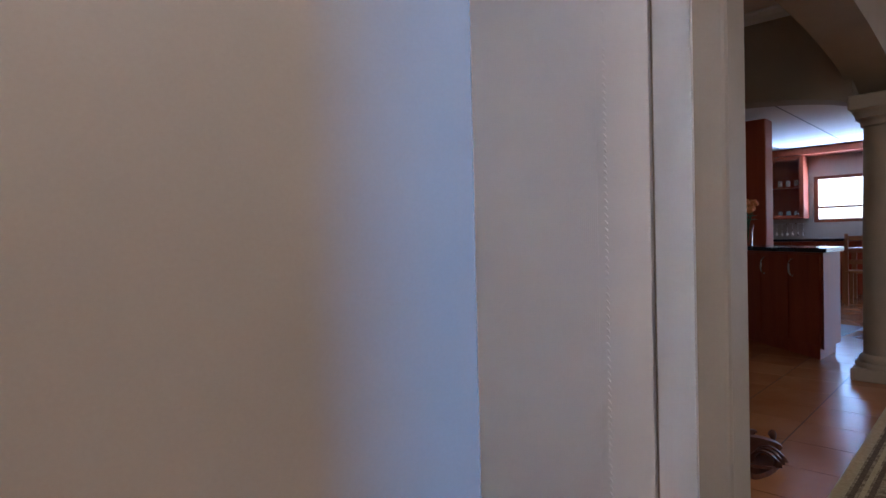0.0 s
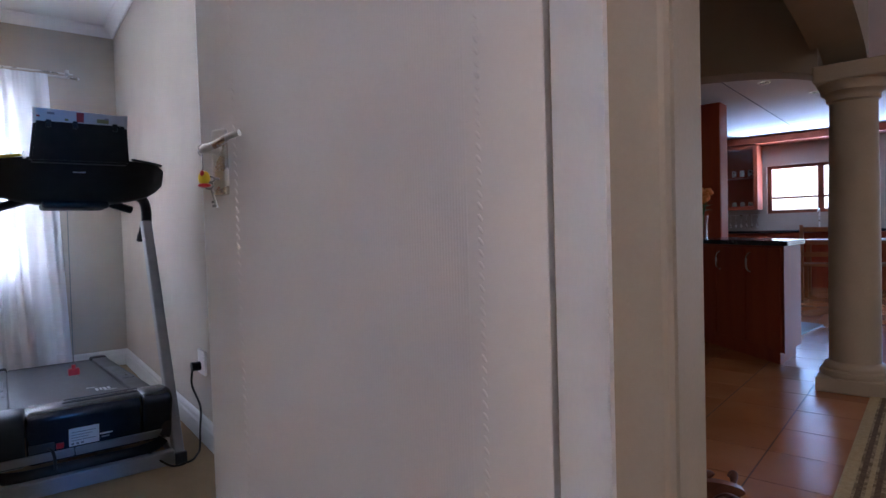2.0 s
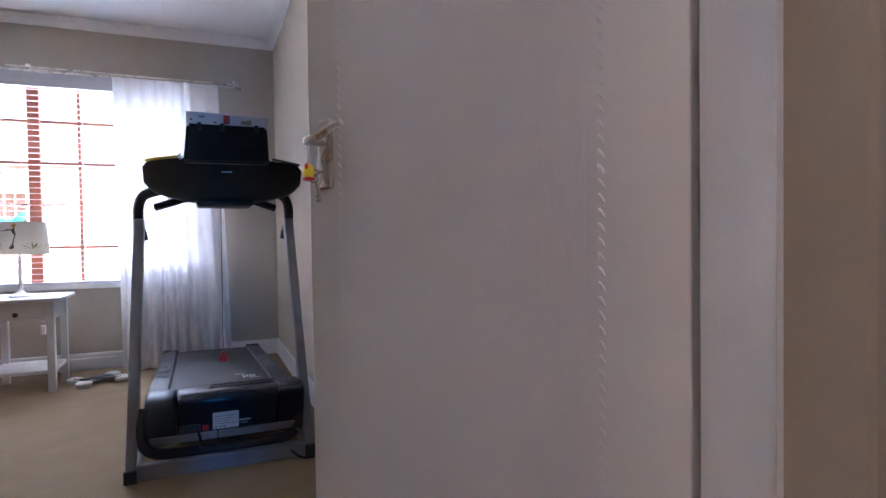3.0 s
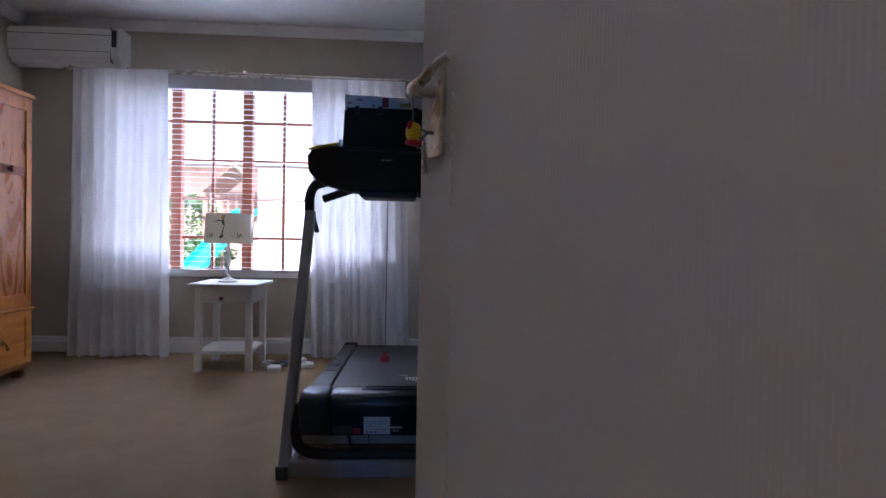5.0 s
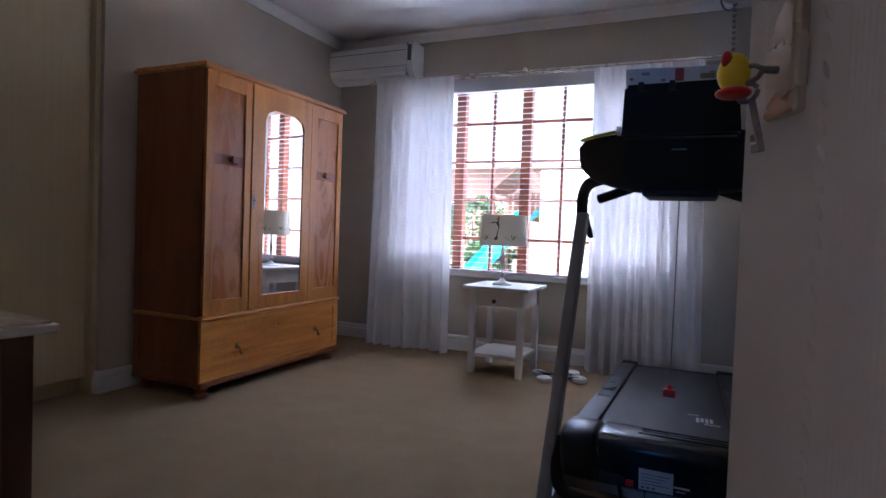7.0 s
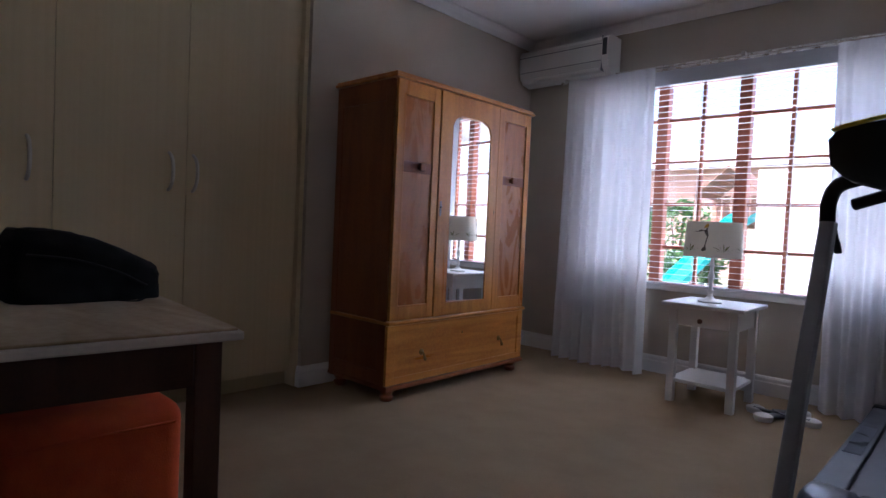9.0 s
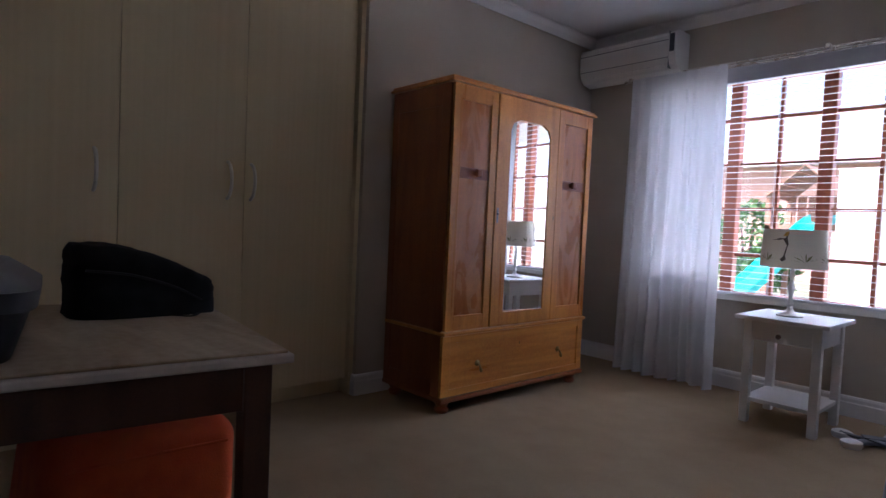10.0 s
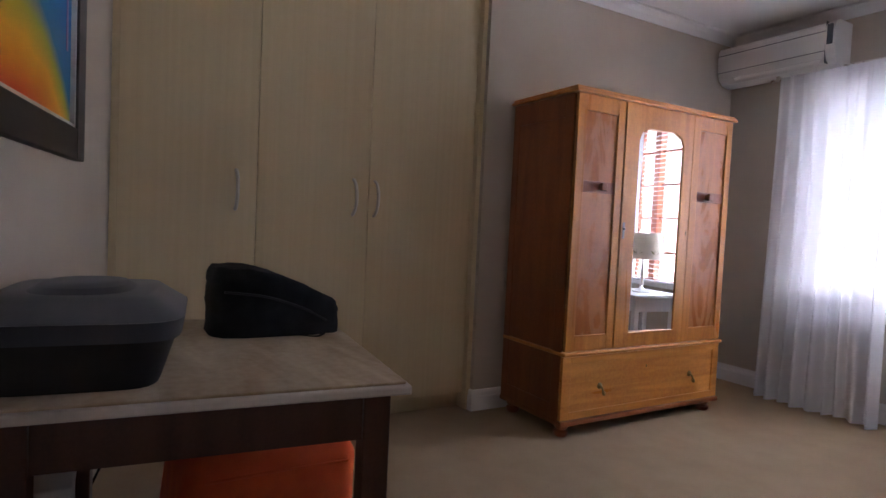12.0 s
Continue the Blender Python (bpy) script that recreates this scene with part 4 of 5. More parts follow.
# ---- treadmill ----
tm = thing("treadmill", "grey and black home treadmill standing on the carpet", "treadmill", at=(2.43, 3.6, 0))
TX0, TX1 = 2.032, 2.808
for s, x in ((1, TX0), (-1, TX1)):
    xi = x + s * 0.022
    up = bmesh.new()
    box(-0.022, 0.022, -0.036, 0.036, 0, 1.10, 0.007, up)
    sh = Matrix(((1, 0, s * 0.016, xi), (0, 1, 0.40, 3.497), (0, 0, 1, 0.006), (0, 0, 0, 1)))
    bmesh.ops.transform(up, matrix=sh, verts=up.verts)
    post = part("upright", up, M_GREYMETAL, tm)
    for z in (0.20, 0.235):
        part("bolt", tube([(xi + s * 0.002, 3.459 + 0.4 * z, z), (xi + s * 0.002, 3.464 + 0.4 * z, z)], 0.005, 8), M_IRON, post)
    part("foot_rail", box(xi - 0.022, xi + 0.022, 3.46, 4.55, 0.006, 0.055, 0.006), M_GREYMETAL, tm)
    part("foot_cap", box(xi - 0.025, xi + 0.025, 3.452, 3.475, 0.004, 0.058, 0.004), M_GREYD, tm)
    xt = xi + s * 0.013
    part("handrail", tube(curve_pts([(xt, 3.915, 1.045), (xt, 3.935, 1.10), (xt + s * 0.004, 3.915, 1.165), (xt + s * 0.030, 3.865, 1.212), (xt + s * 0.085, 3.80, 1.230), (xt + s * 0.16, 3.74, 1.240)], 6), 0.0235, 12), M_BLACK, tm, "black foam-covered handrail", smooth=True)
    part("pulse_grip", tube([(xt + s * 0.080, 3.860, 1.158), (xt + s * 0.25, 3.80, 1.212)], 0.0185, 12), M_BLACK, tm, smooth=True)
    lever = tube(curve_pts([(xt + s * 0.006, 3.965, 1.125), (xt + s * 0.014, 4.000, 1.065), (xt + s * 0.022, 4.030, 1.005)], 5), [0.008] * 3 + [0.011] * 4 + [0.014] * 6, 8, flat=0.7)
    part("lock_lever", lever, M_BLACK, tm, smooth=True)
part("front_bar", box(TX0 + 0.046, TX1 - 0.046, 3.465, 3.505, 0.006, 0.072, 0.006), M_GREYMETAL, tm)
part("bumper", tube(curve_pts([(TX0 + 0.066, 3.60, 0.265), (TX0 + 0.058, 3.55, 0.19), (TX0 + 0.080, 3.525, 0.115), (TX0 + 0.16, 3.515, 0.088), (TX0 + 0.32, 3.515, 0.086), (TX1 - 0.32, 3.515, 0.086), (TX1 - 0.16, 3.515, 0.088), (TX1 - 0.080, 3.525, 0.115), (TX1 - 0.058, 3.55, 0.19), (TX1 - 0.066, 3.60, 0.265)], 6), 0.024, 12), M_BLACK, tm, smooth=True)
# motor hood: a front that leans forward, a rounded shoulder and a flat top
HX0, HX1 = 2.108, 2.748
hp = [(3.57, 0.105), (3.548, 0.115), (3.505, 0.262), (3.492, 0.288), (3.490, 0.302), (3.496, 0.316), (3.512, 0.328), (3.545, 0.336), (3.62, 0.334), (3.70, 0.322), (3.78, 0.285), (3.80, 0.12)]


def hood_piece(x0, x1, grow):
    """A stretch of the hood with ends drawn in and rounded."""
    b = bmesh.new()
    rings = []
    for x, f in ((x0, 0.93), (x0 + 0.006, 0.975), (x0 + 0.016, 1.0), (x1 - 0.016, 1.0), (x1 - 0.006, 0.975), (x1, 0.93)):
        rings.append([b.verts.new((x, 3.64 + (y - 3.64) * (f + grow), 0.21 + (z - 0.21) * (f + grow))) for y, z in hp])
    n = len(hp)
    for r0, r1 in zip(rings, rings[1:]):
        for i in range(n):
            b.faces.new((r0[i], r0[(i + 1) % n], r1[(i + 1) % n], r1[i]))
    b.faces.new(rings[0])
    b.faces.new(rings[-1][::-1])
    return b


hood = part("motor_hood", hood_piece(2.232, HX1 - 0.10, 0.0), M_HOOD, tm, smooth=True)
# navy here paints the blue reflection on this end; the other end stays darker
part("hood_end", hood_piece(HX0, 2.228, 0.004), M_NAVY, hood, "glossy hood end, coloured navy for the blue reflection on it", smooth=True)
part("hood_end", hood_piece(HX1 - 0.097, HX1 + 0.02, 0.004), M_HOOD, hood, smooth=True)
for y, x0 in ((3.585, 2.36), (3.635, 2.37)):
    part("vent_slot", box(x0, x0 + 0.28, y, y + 0.005, 0.3335, 0.3385), M_BLACK, hood)
FACE = Matrix(((1, 0, 0, 0), (0, 1, -0.286, 3.5795), (0, 0, 1, 0), (0, 0, 0, 1)))  # local z is height, local y stands off the leaning front
part("chin_strip", box(HX0 + 0.012, 2.392, -0.012, 0.004, 0.122, 0.158, 0.004, m=FACE), M_GREYMETAL, hood)
part("chin_strip", box(2.396, HX1 + 0.005, -0.012, 0.004, 0.122, 0.158, 0.004, m=FACE), M_GREYMETAL, hood)
part("rating_label", box(2.374, 2.482, -0.0055, -0.0015, 0.165, 0.243, m=FACE), M_LABEL, hood, "printed white rating label")
inkb = bmesh.new()
for k in range(4):
    box(2.382, 2.470 - 0.013 * (k % 3), -0.0065, -0.0056, 0.224 - k * 0.012, 0.2265 - k * 0.012, bm=inkb, m=FACE)
for k in range(3):
    box(2.382 + k * 0.017, 2.392 + k * 0.017, -0.0065, -0.0056, 0.171, 0.179, bm=inkb, m=FACE)
part("label_text", inkb, M_INK, hood)
part("badge", box(2.484, 2.532, -0.0045, -0.0005, 0.192, 0.199, 0.001, m=FACE), M_ACW, hood)
part("badge_mark", box(2.490, 2.520, -0.0040, -0.0005, 0.178, 0.184, 0.001, m=FACE), M_GREYMETAL, hood)
part("power_inlet", box(2.238, 2.325, -0.006, 0.002, 0.164, 0.200, 0.002, m=FACE), M_GREYD, hood)
part("power_switch", box(2.330, 2.356, -0.007, 0.002, 0.166, 0.190, 0.002, m=FACE), M_REDP, hood)
part("power_lead", tube(curve_pts([(2.303, 3.525, 0.178), (2.315, 3.490, 0.172), (2.322, 3.488, 0.135), (2.322, 3.50, 0.075)], 5), 0.006, 8), M_BLACK, hood, smooth=True)
# deck, sloping a little down to the rear
DECK = Matrix(((1, -0.012, 0, 0.044), (0, 1, 0, 0), (0, -0.062, 1, 0.2306), (0, 0, 0, 1)))  # local z = 0 lies 0.262 up at the hood
DX0, DX1 = 2.090, 2.770


def deck_box(x0, x1, y0, y1, z0, z1, bevel=0.0):
    return box(x0, x1, y0, y1, z0 + 0.262, z1 + 0.262, bevel, m=DECK)


part("deck", deck_box(DX0, DX1, 3.74, 5.60, -0.085, -0.006, 0.010), M_BLACK, tm)
part("belt", deck_box(DX0 + 0.098, DX1 - 0.098, 3.74, 5.585, -0.005, 0.002, 0.002), M_BELT, tm)
for x0, x1 in ((DX0, DX0 + 0.092), (DX1 - 0.092, DX1)):
    rail_ob = part("side_rail", deck_box(x0, x1, 3.72, 5.56, -0.005, 0.014, 0.006), M_RAIL, tm)
    tread = bmesh.new()
    for k in range(9):
        join(tread, deck_box(x0 + 0.016 + k * 0.0068, x0 + 0.0200 + k * 0.0068, 4.36, 4.95, 0.0145, 0.0170))
    part("tread_strip", tread, M_NAVY, rail_ob, "ribbed navy tread strip")
    part("end_cap", deck_box(x0 - 0.006, x1 + 0.006, 5.56, 5.66, -0.10, 0.020, 0.014), M_BLACK, tm)
part("rear_roller", tube([(DX0 + 0.08, 5.60, 0.128), (DX1 - 0.12, 5.60, 0.128)], 0.022, 14), M_BLACK, tm, smooth=True)
for x in (DX0 + 0.03, DX1 - 0.08):
    part("rear_foot", lathe([(0.03, 0.004), (0.03, 0.02), (0.018, 0.06)], (x, 5.60, 0), 14), M_BLACK, tm)
sw = bmesh.new()
for k in range(4):
    join(sw, deck_box(2.548 + 0.018 * k, 2.560 + 0.018 * k, 4.16 + 0.012 * (k % 2), 4.245, 0.0022, 0.0032))
join(sw, deck_box(2.515, 2.560, 4.285, 4.295, 0.0022, 0.0032))
join(sw, deck_box(2.580, 2.640, 4.135, 4.145, 0.0022, 0.0032))
part("deck_mark", sw, M_LABEL, rail_ob)
# console: its back leans towards the doorway
CX = 2.452
cn = bmesh.new()
nu = 28
rings = []
for i in range(nu + 1):
    s = -1 + 2 * i / nu
    w = abs(s)
    half = 0.332
    tip = max(0.0, (w - 0.86) / 0.14) ** 2
    pts = [(3.405 + 0.125 * w ** 1.6, 1.352 - 0.012 * w), (3.425 + 0.125 * w ** 1.6, 1.318 - 0.012 * w), (3.515 + 0.055 * w, 1.262 + 0.010 * w), (3.66 - 0.05 * w, 1.186 + 0.045 * w ** 3), (3.72 - 0.06 * w, 1.172 + 0.058 * w ** 3), (3.93 - 0.17 * w, 1.176 + 0.070 * w ** 3), (3.99 - 0.16 * w, 1.200 + 0.065 * w ** 3), (3.98 - 0.16 * w, 1.232 + 0.05 * w), (3.62 + 0.02 * w, 1.366 - 0.012 * w)]
    cy, cz = 3.60, 1.285
    rings.append([cn.verts.new((CX + s * half, cy + (y - cy) * (1 - 0.35 * tip), cz + (z - cz) * (1 - 0.42 * tip))) for y, z in pts])
n = len(rings[0])
for r0, r1 in zip(rings, rings[1:]):
    for k in range(n):
        cn.faces.new((r0[k], r0[(k + 1) % n], r1[(k + 1) % n], r1[k]))
cn.faces.new(rings[0])
cn.faces.new(rings[-1][::-1])
con = part("console", cn, M_BLACK, tm, "black control console", smooth=True)
part("belly", box(CX - 0.125, CX + 0.125, 3.64, 3.90, 1.156, 1.19, 0.014, seg=3), M_BLACK, con, smooth=True)
tray = bmesh.new()
LEAN = -0.62
prism([(CX - 0.168, 3.372), (CX + 0.170, 3.372), (CX + 0.170, 3.43), (CX - 0.168, 3.43)], 1.320, 1.462, tray)
for v in tray.verts:
    up_f = (v.co.z - 1.320) / 0.142
    v.co.x = CX + (v.co.x - CX) * (1 - 0.10 * up_f)
    v.co.y += LEAN * (v.co.z - 1.320)
bmesh.ops.bevel(tray, geom=list(tray.edges), offset=0.009, segments=2, affect="EDGES")
part("book_rest", tray, M_BLACK, con)
for x in (CX - 0.105, CX - 0.02, CX + 0.112):
    part("rest_clip", box(x - 0.008, x + 0.008, 3.286, 3.30, 1.440, 1.468, 0.003), M_BLACK, con)
part("console_badge", box(CX - 0.022, CX + 0.022, 3.462, 3.468, 1.2905, 1.2965, 0.001), M_GREYMETAL, con)
for s, m in ((-1, M_YELLOW), (1, M_BLACK)):
    part("trim_strip", tube(curve_pts([(CX + s * 0.316, 3.520, 1.338), (CX + s * 0.28, 3.490, 1.343), (CX + s * 0.19, 3.435, 1.350)], 5), 0.0075, 8, flat=0.7), m, con, "yellow trim strip" if s < 0 else "")
part("rim", box(CX - 0.186, CX - 0.174, 3.40, 3.43, 1.335, 1.362, 0.003), M_CHROME, con)
part("safety_cord", tube([(2.440, 3.965, 1.18), (2.439, 3.99, 0.80), (2.437, 4.012, 0.405)], 0.0025, 6), M_IRON, tm)
part("safety_key", box(2.413, 2.461, 3.997, 4.025, 0.365, 0.398, 0.006, bm=tube([(2.437, 4.012, 0.395), (2.437, 4.012, 0.415)], 0.009, 8)), M_REDP, tm, "red safety key")

mags = thing("magazine_stack", "folded magazines standing on the treadmill book rest", "magazines", at=(CX, 3.29, 1.46))
for k, (x0, x1, y, c) in enumerate(((2.300, 2.600, 3.402, (0.70, 0.68, 0.68)), (2.312, 2.612, 3.412, (0.62, 0.58, 0.58)), (2.304, 2.606, 3.422, (0.74, 0.74, 0.76)))):
    mm = Matrix(((1, 0, 0, 0), (0, 1, -0.42, 0.42 * 1.36), (0.05, 0, 1, -0.05 * x1), (0, 0, 0, 1))) if k == 1 else Matrix(((1, 0, 0, 0), (0, 1, -0.42, 0.42 * 1.36), (-0.03, 0, 1, 0.03 * x0), (0, 0, 0, 1)))
    part("magazine", box(x0, x1, y - 0.040, y - 0.034, 1.40, 1.512 - 0.004 * k, 0.001, m=mm), mat("magazine_paper", c, 0.5), mags)
M_COVER = (mat("cover_red", (0.38, 0.06, 0.06), 0.5), mat("cover_grey", (0.32, 0.30, 0.32), 0.5), mat("cover_olive", (0.30, 0.27, 0.12), 0.5))
mm = Matrix(((1, 0, 0, 0), (0, 1, -0.42, 0.42 * 1.36), (-0.03, 0, 1, 0.03 * 2.30), (0, 0, 0, 1)))
for k, (x0, x1, z0, z1) in enumerate(((2.438, 2.462, 1.474, 1.508), (2.345, 2.368, 1.492, 1.500), (2.505, 2.545, 1.478, 1.492), (2.312, 2.322, 1.480, 1.486), (2.53, 2.545, 1.490, 1.497), (2.400, 2.412, 1.474, 1.482))):
    part("cover_print", box(x0, x1, 3.3605, 3.3616, z0, z1, m=mm), M_COVER[k % 3], mags)

socket = tagged(thing("wall_socket", "white wall socket with a black plug", "socket", at=(2.95, 3.66, 0.40)), kind="")
part("plate", box(2.936, 2.949, 3.60, 3.72, 0.345, 0.465, 0.004), M_ACW, socket)
part("plug", tube([(2.937, 3.675, 0.385), (2.895, 3.675, 0.385)], 0.022, 12), M_BLACK, socket, smooth=True)
cable = link_mesh("power_cable", tube(curve_pts([(2.90, 3.675, 0.378), (2.890, 3.66, 0.30), (2.915, 3.62, 0.20), (2.905, 3.60, 0.10), (2.89, 3.56, 0.02), (2.86, 3.50, 0.012), (2.82, 3.445, 0.012), (2.74, 3.445, 0.012), (2.66, 3.50, 0.080)], 6), 0.005, 8), M_BLACK, None, "", True)
tagged(cable, "black power cable trailing over the carpet to the socket", "cable")

# ---- bathroom scale ----
scl = thing("bathroom_scale", "dark grey bathroom scale with pale oval foot pads on the carpet", "scale", at=(1.65, 5.49, 0))
SM = Matrix.Translation((1.655, 5.495, 0.004)) @ Matrix.Rotation(radians(28), 4, "Z")
cross = bmesh.new()
for a in (40, 140, 220, 320):
    e = Vector((0.16 * math.cos(radians(a)), 0.13 * math.sin(radians(a)), 0))
    tube([(0, 0, 0.022), (e.x * 0.5, e.y * 0.5, 0.022), (e.x, e.y, 0.022)], [0.05, 0.03, 0.042], 12, cross, 0.35)
bmesh.ops.transform(cross, matrix=SM, verts=cross.verts)
part("platform", cross, M_GREYP, scl, smooth=True)
for a in (40, 140, 220, 320):
    p = SM @ Vector((0.16 * math.cos(radians(a)), 0.13 * math.sin(radians(a)), 0))
    part("foot_pad", lathe([(0.045, 0.004), (0.052, 0.02), (0.05, 0.035), (0.03, 0.044)], (p.x, p.y, 0), 18), M_ACW, scl, smooth=True)
part("display", box(-0.05, 0.05, -0.03, 0.03, 0.036, 0.046, 0.004, m=SM), M_GREYP, scl)
wall_plug = link_mesh("wall_plug", box(1.215, 1.245, 5.96, 5.997, 0.30, 0.37, 0.006), M_ACW)
tagged(wall_plug, "small white plug-in night light on the wall", "plug")

# ---- hall and kitchen shell ----
KA = radians(12.5)
KM = Matrix.Translation((6.2, 1.96, 0)) @ Matrix.Rotation(KA, 4, "Z")


def kk(bm):
    bmesh.ops.transform(bm, matrix=KM, verts=bm.verts)
    return bm


HC = 2.62
structure("floor_hall", prism([(-3, -3.2), (15, -3.2), (15, 9), (3.12, 9), (3.12, 1.28), (2.80, 1.28), (2.80, 1.07), (-3, 1.07)], -0.03, -0.0015), M_GROUT, "grout bed under the terracotta tiles", "floor")
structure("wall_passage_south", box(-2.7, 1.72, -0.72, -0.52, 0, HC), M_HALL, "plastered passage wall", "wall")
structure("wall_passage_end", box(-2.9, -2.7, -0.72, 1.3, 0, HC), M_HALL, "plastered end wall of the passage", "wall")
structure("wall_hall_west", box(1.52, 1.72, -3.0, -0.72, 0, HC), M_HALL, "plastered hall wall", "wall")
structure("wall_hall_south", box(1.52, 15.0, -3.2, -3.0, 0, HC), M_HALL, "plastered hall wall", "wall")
# unseen wall, its slit added to cut the blue lamp to a band
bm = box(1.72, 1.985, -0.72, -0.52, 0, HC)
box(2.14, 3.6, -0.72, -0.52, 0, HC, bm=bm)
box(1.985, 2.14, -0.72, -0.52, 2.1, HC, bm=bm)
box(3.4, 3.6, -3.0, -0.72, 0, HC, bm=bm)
structure("wall_light_slit", bm, M_HALL, "unseen plastered wall with an added slit that shapes the blue light", "wall")
structure("ceiling_hall", box(-2.9, 14.5, -3.2, 1.0, HC, HC + 0.1, bm=box(3.1, 14.5, 1.0, 9.0, HC, HC + 0.1)), M_CEIL, "white boarded hall ceiling", "ceiling")
def arch_wall(length, gap0, gap1, spring, rise, top, thick, n=28):
    """A wall along local x with an arched opening from gap0 to gap1, standing on no floor between them."""
    b = bmesh.new()
    pts = []
    for i in range(n + 1):
        a = math.pi * i / n
        pts.append(((gap0 + gap1) / 2 - (gap1 - gap0) / 2 * math.cos(a), spring + rise * math.sin(a)))
    fr, bk = [], []
    for y, store in ((-thick / 2, fr), (thick / 2, bk)):
        for x, z in pts:
            store.append((b.verts.new((x, y, z)), b.verts.new((x, y, top))))
    for s in (fr, bk):
        for p, q in zip(s, s[1:]):
            b.faces.new((p[0], q[0], q[1], p[1]))
    for i in range(n):
        b.faces.new((fr[i][0], fr[i + 1][0], bk[i + 1][0], bk[i][0]))
        b.faces.new((fr[i][1], fr[i + 1][1], bk[i + 1][1], bk[i][1]))
    for i in (0, n):
        b.faces.new((fr[i][0], fr[i][1], bk[i][1], bk[i][0]))
    return b


# arch from the bedroom corner to the column, and the flat arch from the column to the kitchen
structure("arch_pier", kk(box(-3.25, -3.115, -0.06, 0.20, 0, HC)), M_STONE, "plastered pier under the arch", "pier")
structure("pier_capital", kk(box(-3.25, -3.06, -0.10, 0.24, 1.80, 1.90, 0.012, bm=box(-3.25, -3.085, -0.08, 0.22, 1.73, 1.80, 0.012))), M_STONE, "moulded plaster capital on the pier", "capital")
structure("wall_arch", (lambda b: (bmesh.ops.translate(b, vec=(0, 0.07, 0), verts=b.verts), kk(b))[1])(arch_wall(3.4, -3.1, 0.2, 1.90, 0.20, HC, 0.26)), M_STONE, "plastered round arch between bedroom corner and column", "arch", smooth=True)
flat = arch_wall(3.0, 0.16, 2.9, 1.83, 0.17, HC, 0.24)
bmesh.ops.rotate(flat, matrix=Matrix.Rotation(radians(90), 3, "Z"), verts=flat.verts)
structure("wall_kitchen_arch", kk(flat), M_HALL, "plastered wall over a shallow arch into the kitchen", "arch", smooth=True)
structure("cornice_hall", kk(sweep(COVE, Matrix.Translation((-0.121, 0.16, HC - 0.002)) @ Matrix.Rotation(radians(180), 4, "Z") @ Matrix.Translation((0, -2.9, 0)), 2.9)), M_CEIL, "white coved cornice in the hall", "cornice")
structure("wall_kitchen_north", kk(box(-2.35, 8.0, 2.9, 3.1, 0, HC)), M_HALL, "plastered kitchen side wall", "wall")
structure("ceiling_kitchen", kk(box(0.13, 6.7, -4.6, 2.9, 2.36, 2.45)), M_CEIL, "white boarded kitchen ceiling", "ceiling")
bm = box(6.5, 6.7, 1.74, 2.9, 0, HC)
box(6.5, 6.7, -0.95, -0.62, 0, HC, bm=bm)
box(6.5, 6.7, -5.4, -3.2, 0, HC, bm=bm)
box(6.5, 6.7, -3.2, -0.95, 2.15, HC, bm=bm)
box(6.5, 6.7, -0.62, 0.26, 0, HC, bm=bm)
box(6.5, 6.7, 0.26, 1.74, 0, 1.13, bm=bm)
box(6.5, 6.7, 0.26, 1.74, 1.90, HC, bm=bm)
structure("wall_kitchen_back", kk(bm), M_WALL, "plastered kitchen wall with a window and a terrace doorway", "wall")
seam = bmesh.new()
for v in np.arange(-4.2, 2.9, 0.9):
    box(0.15, 6.48, v - 0.004, v + 0.004, 2.354, 2.359, bm=seam)
structure("ceiling_battens", kk(seam), M_GREYP, "thin dark joints between ceiling boards", "trim")

column = thing("column", "plastered round column with a moulded base and capital", "column", at=(6.2, 1.96, 0))
tagged(column, kind="structure")
part("plinth", kk(box(-0.18, 0.18, -0.18, 0.18, 0.0, 0.085, 0.008)), M_STONE, column)
part("base", kk(lathe([(0.175, 0.085), (0.18, 0.10), (0.175, 0.118), (0.155, 0.125), (0.157, 0.14), (0.150, 0.155), (0.130, 0.17)], (0, 0, 0), 40)), M_STONE, column, smooth=True)
part("shaft", kk(lathe([(0.130, 0.165), (0.128, 0.9), (0.118, 1.70)], (0, 0, 0), 40)), M_STONE, column, smooth=True)
part("capital", kk(lathe([(0.118, 1.69), (0.133, 1.70), (0.133, 1.72), (0.138, 1.735), (0.162, 1.75), (0.162, 1.765), (0.172, 1.79), (0.18, 1.80)], (0, 0, 0), 40)), M_STONE, column, smooth=True)
part("abacus", kk(box(-0.18, 0.18, -0.18, 0.18, 1.80, 1.90, 0.012)), M_STONE, column)


# ---- kitchen ----
def cabinet(name, u0, u1, v0, v1, z0, z1, doors, face, label):
    """A cherry cabinet; doors are parted along v on its -u face."""
    c = thing(name, label, "cabinet", at=tuple(KM @ Vector(((u0 + u1) / 2, (v0 + v1) / 2, z0))))
    part("body", kk(box(u0 + 0.02, u1, v0, v1, z0, z1, 0.003)), M_RED, c)
    w = (v1 - v0) / doors
    for i in range(doors):
        d = part("door", kk(box(u0, u0 + 0.019, v0 + i * w + 0.003, v0 + (i + 1) * w - 0.003, z0 + 0.01, z1 - 0.01, 0.003)), M_RED, c)
        hv = v0 + i * w + (w - 0.05 if i % 2 == 0 else 0.05)
        zc = face
        part("handle", kk(tube(curve_pts([(u0, hv, zc - 0.08), (u0 - 0.03, hv, zc - 0.05), (u0 - 0.03, hv, zc + 0.05), (u0, hv, zc + 0.08)], 5), 0.006, 8)), M_CHROME, d, smooth=True)
    return c


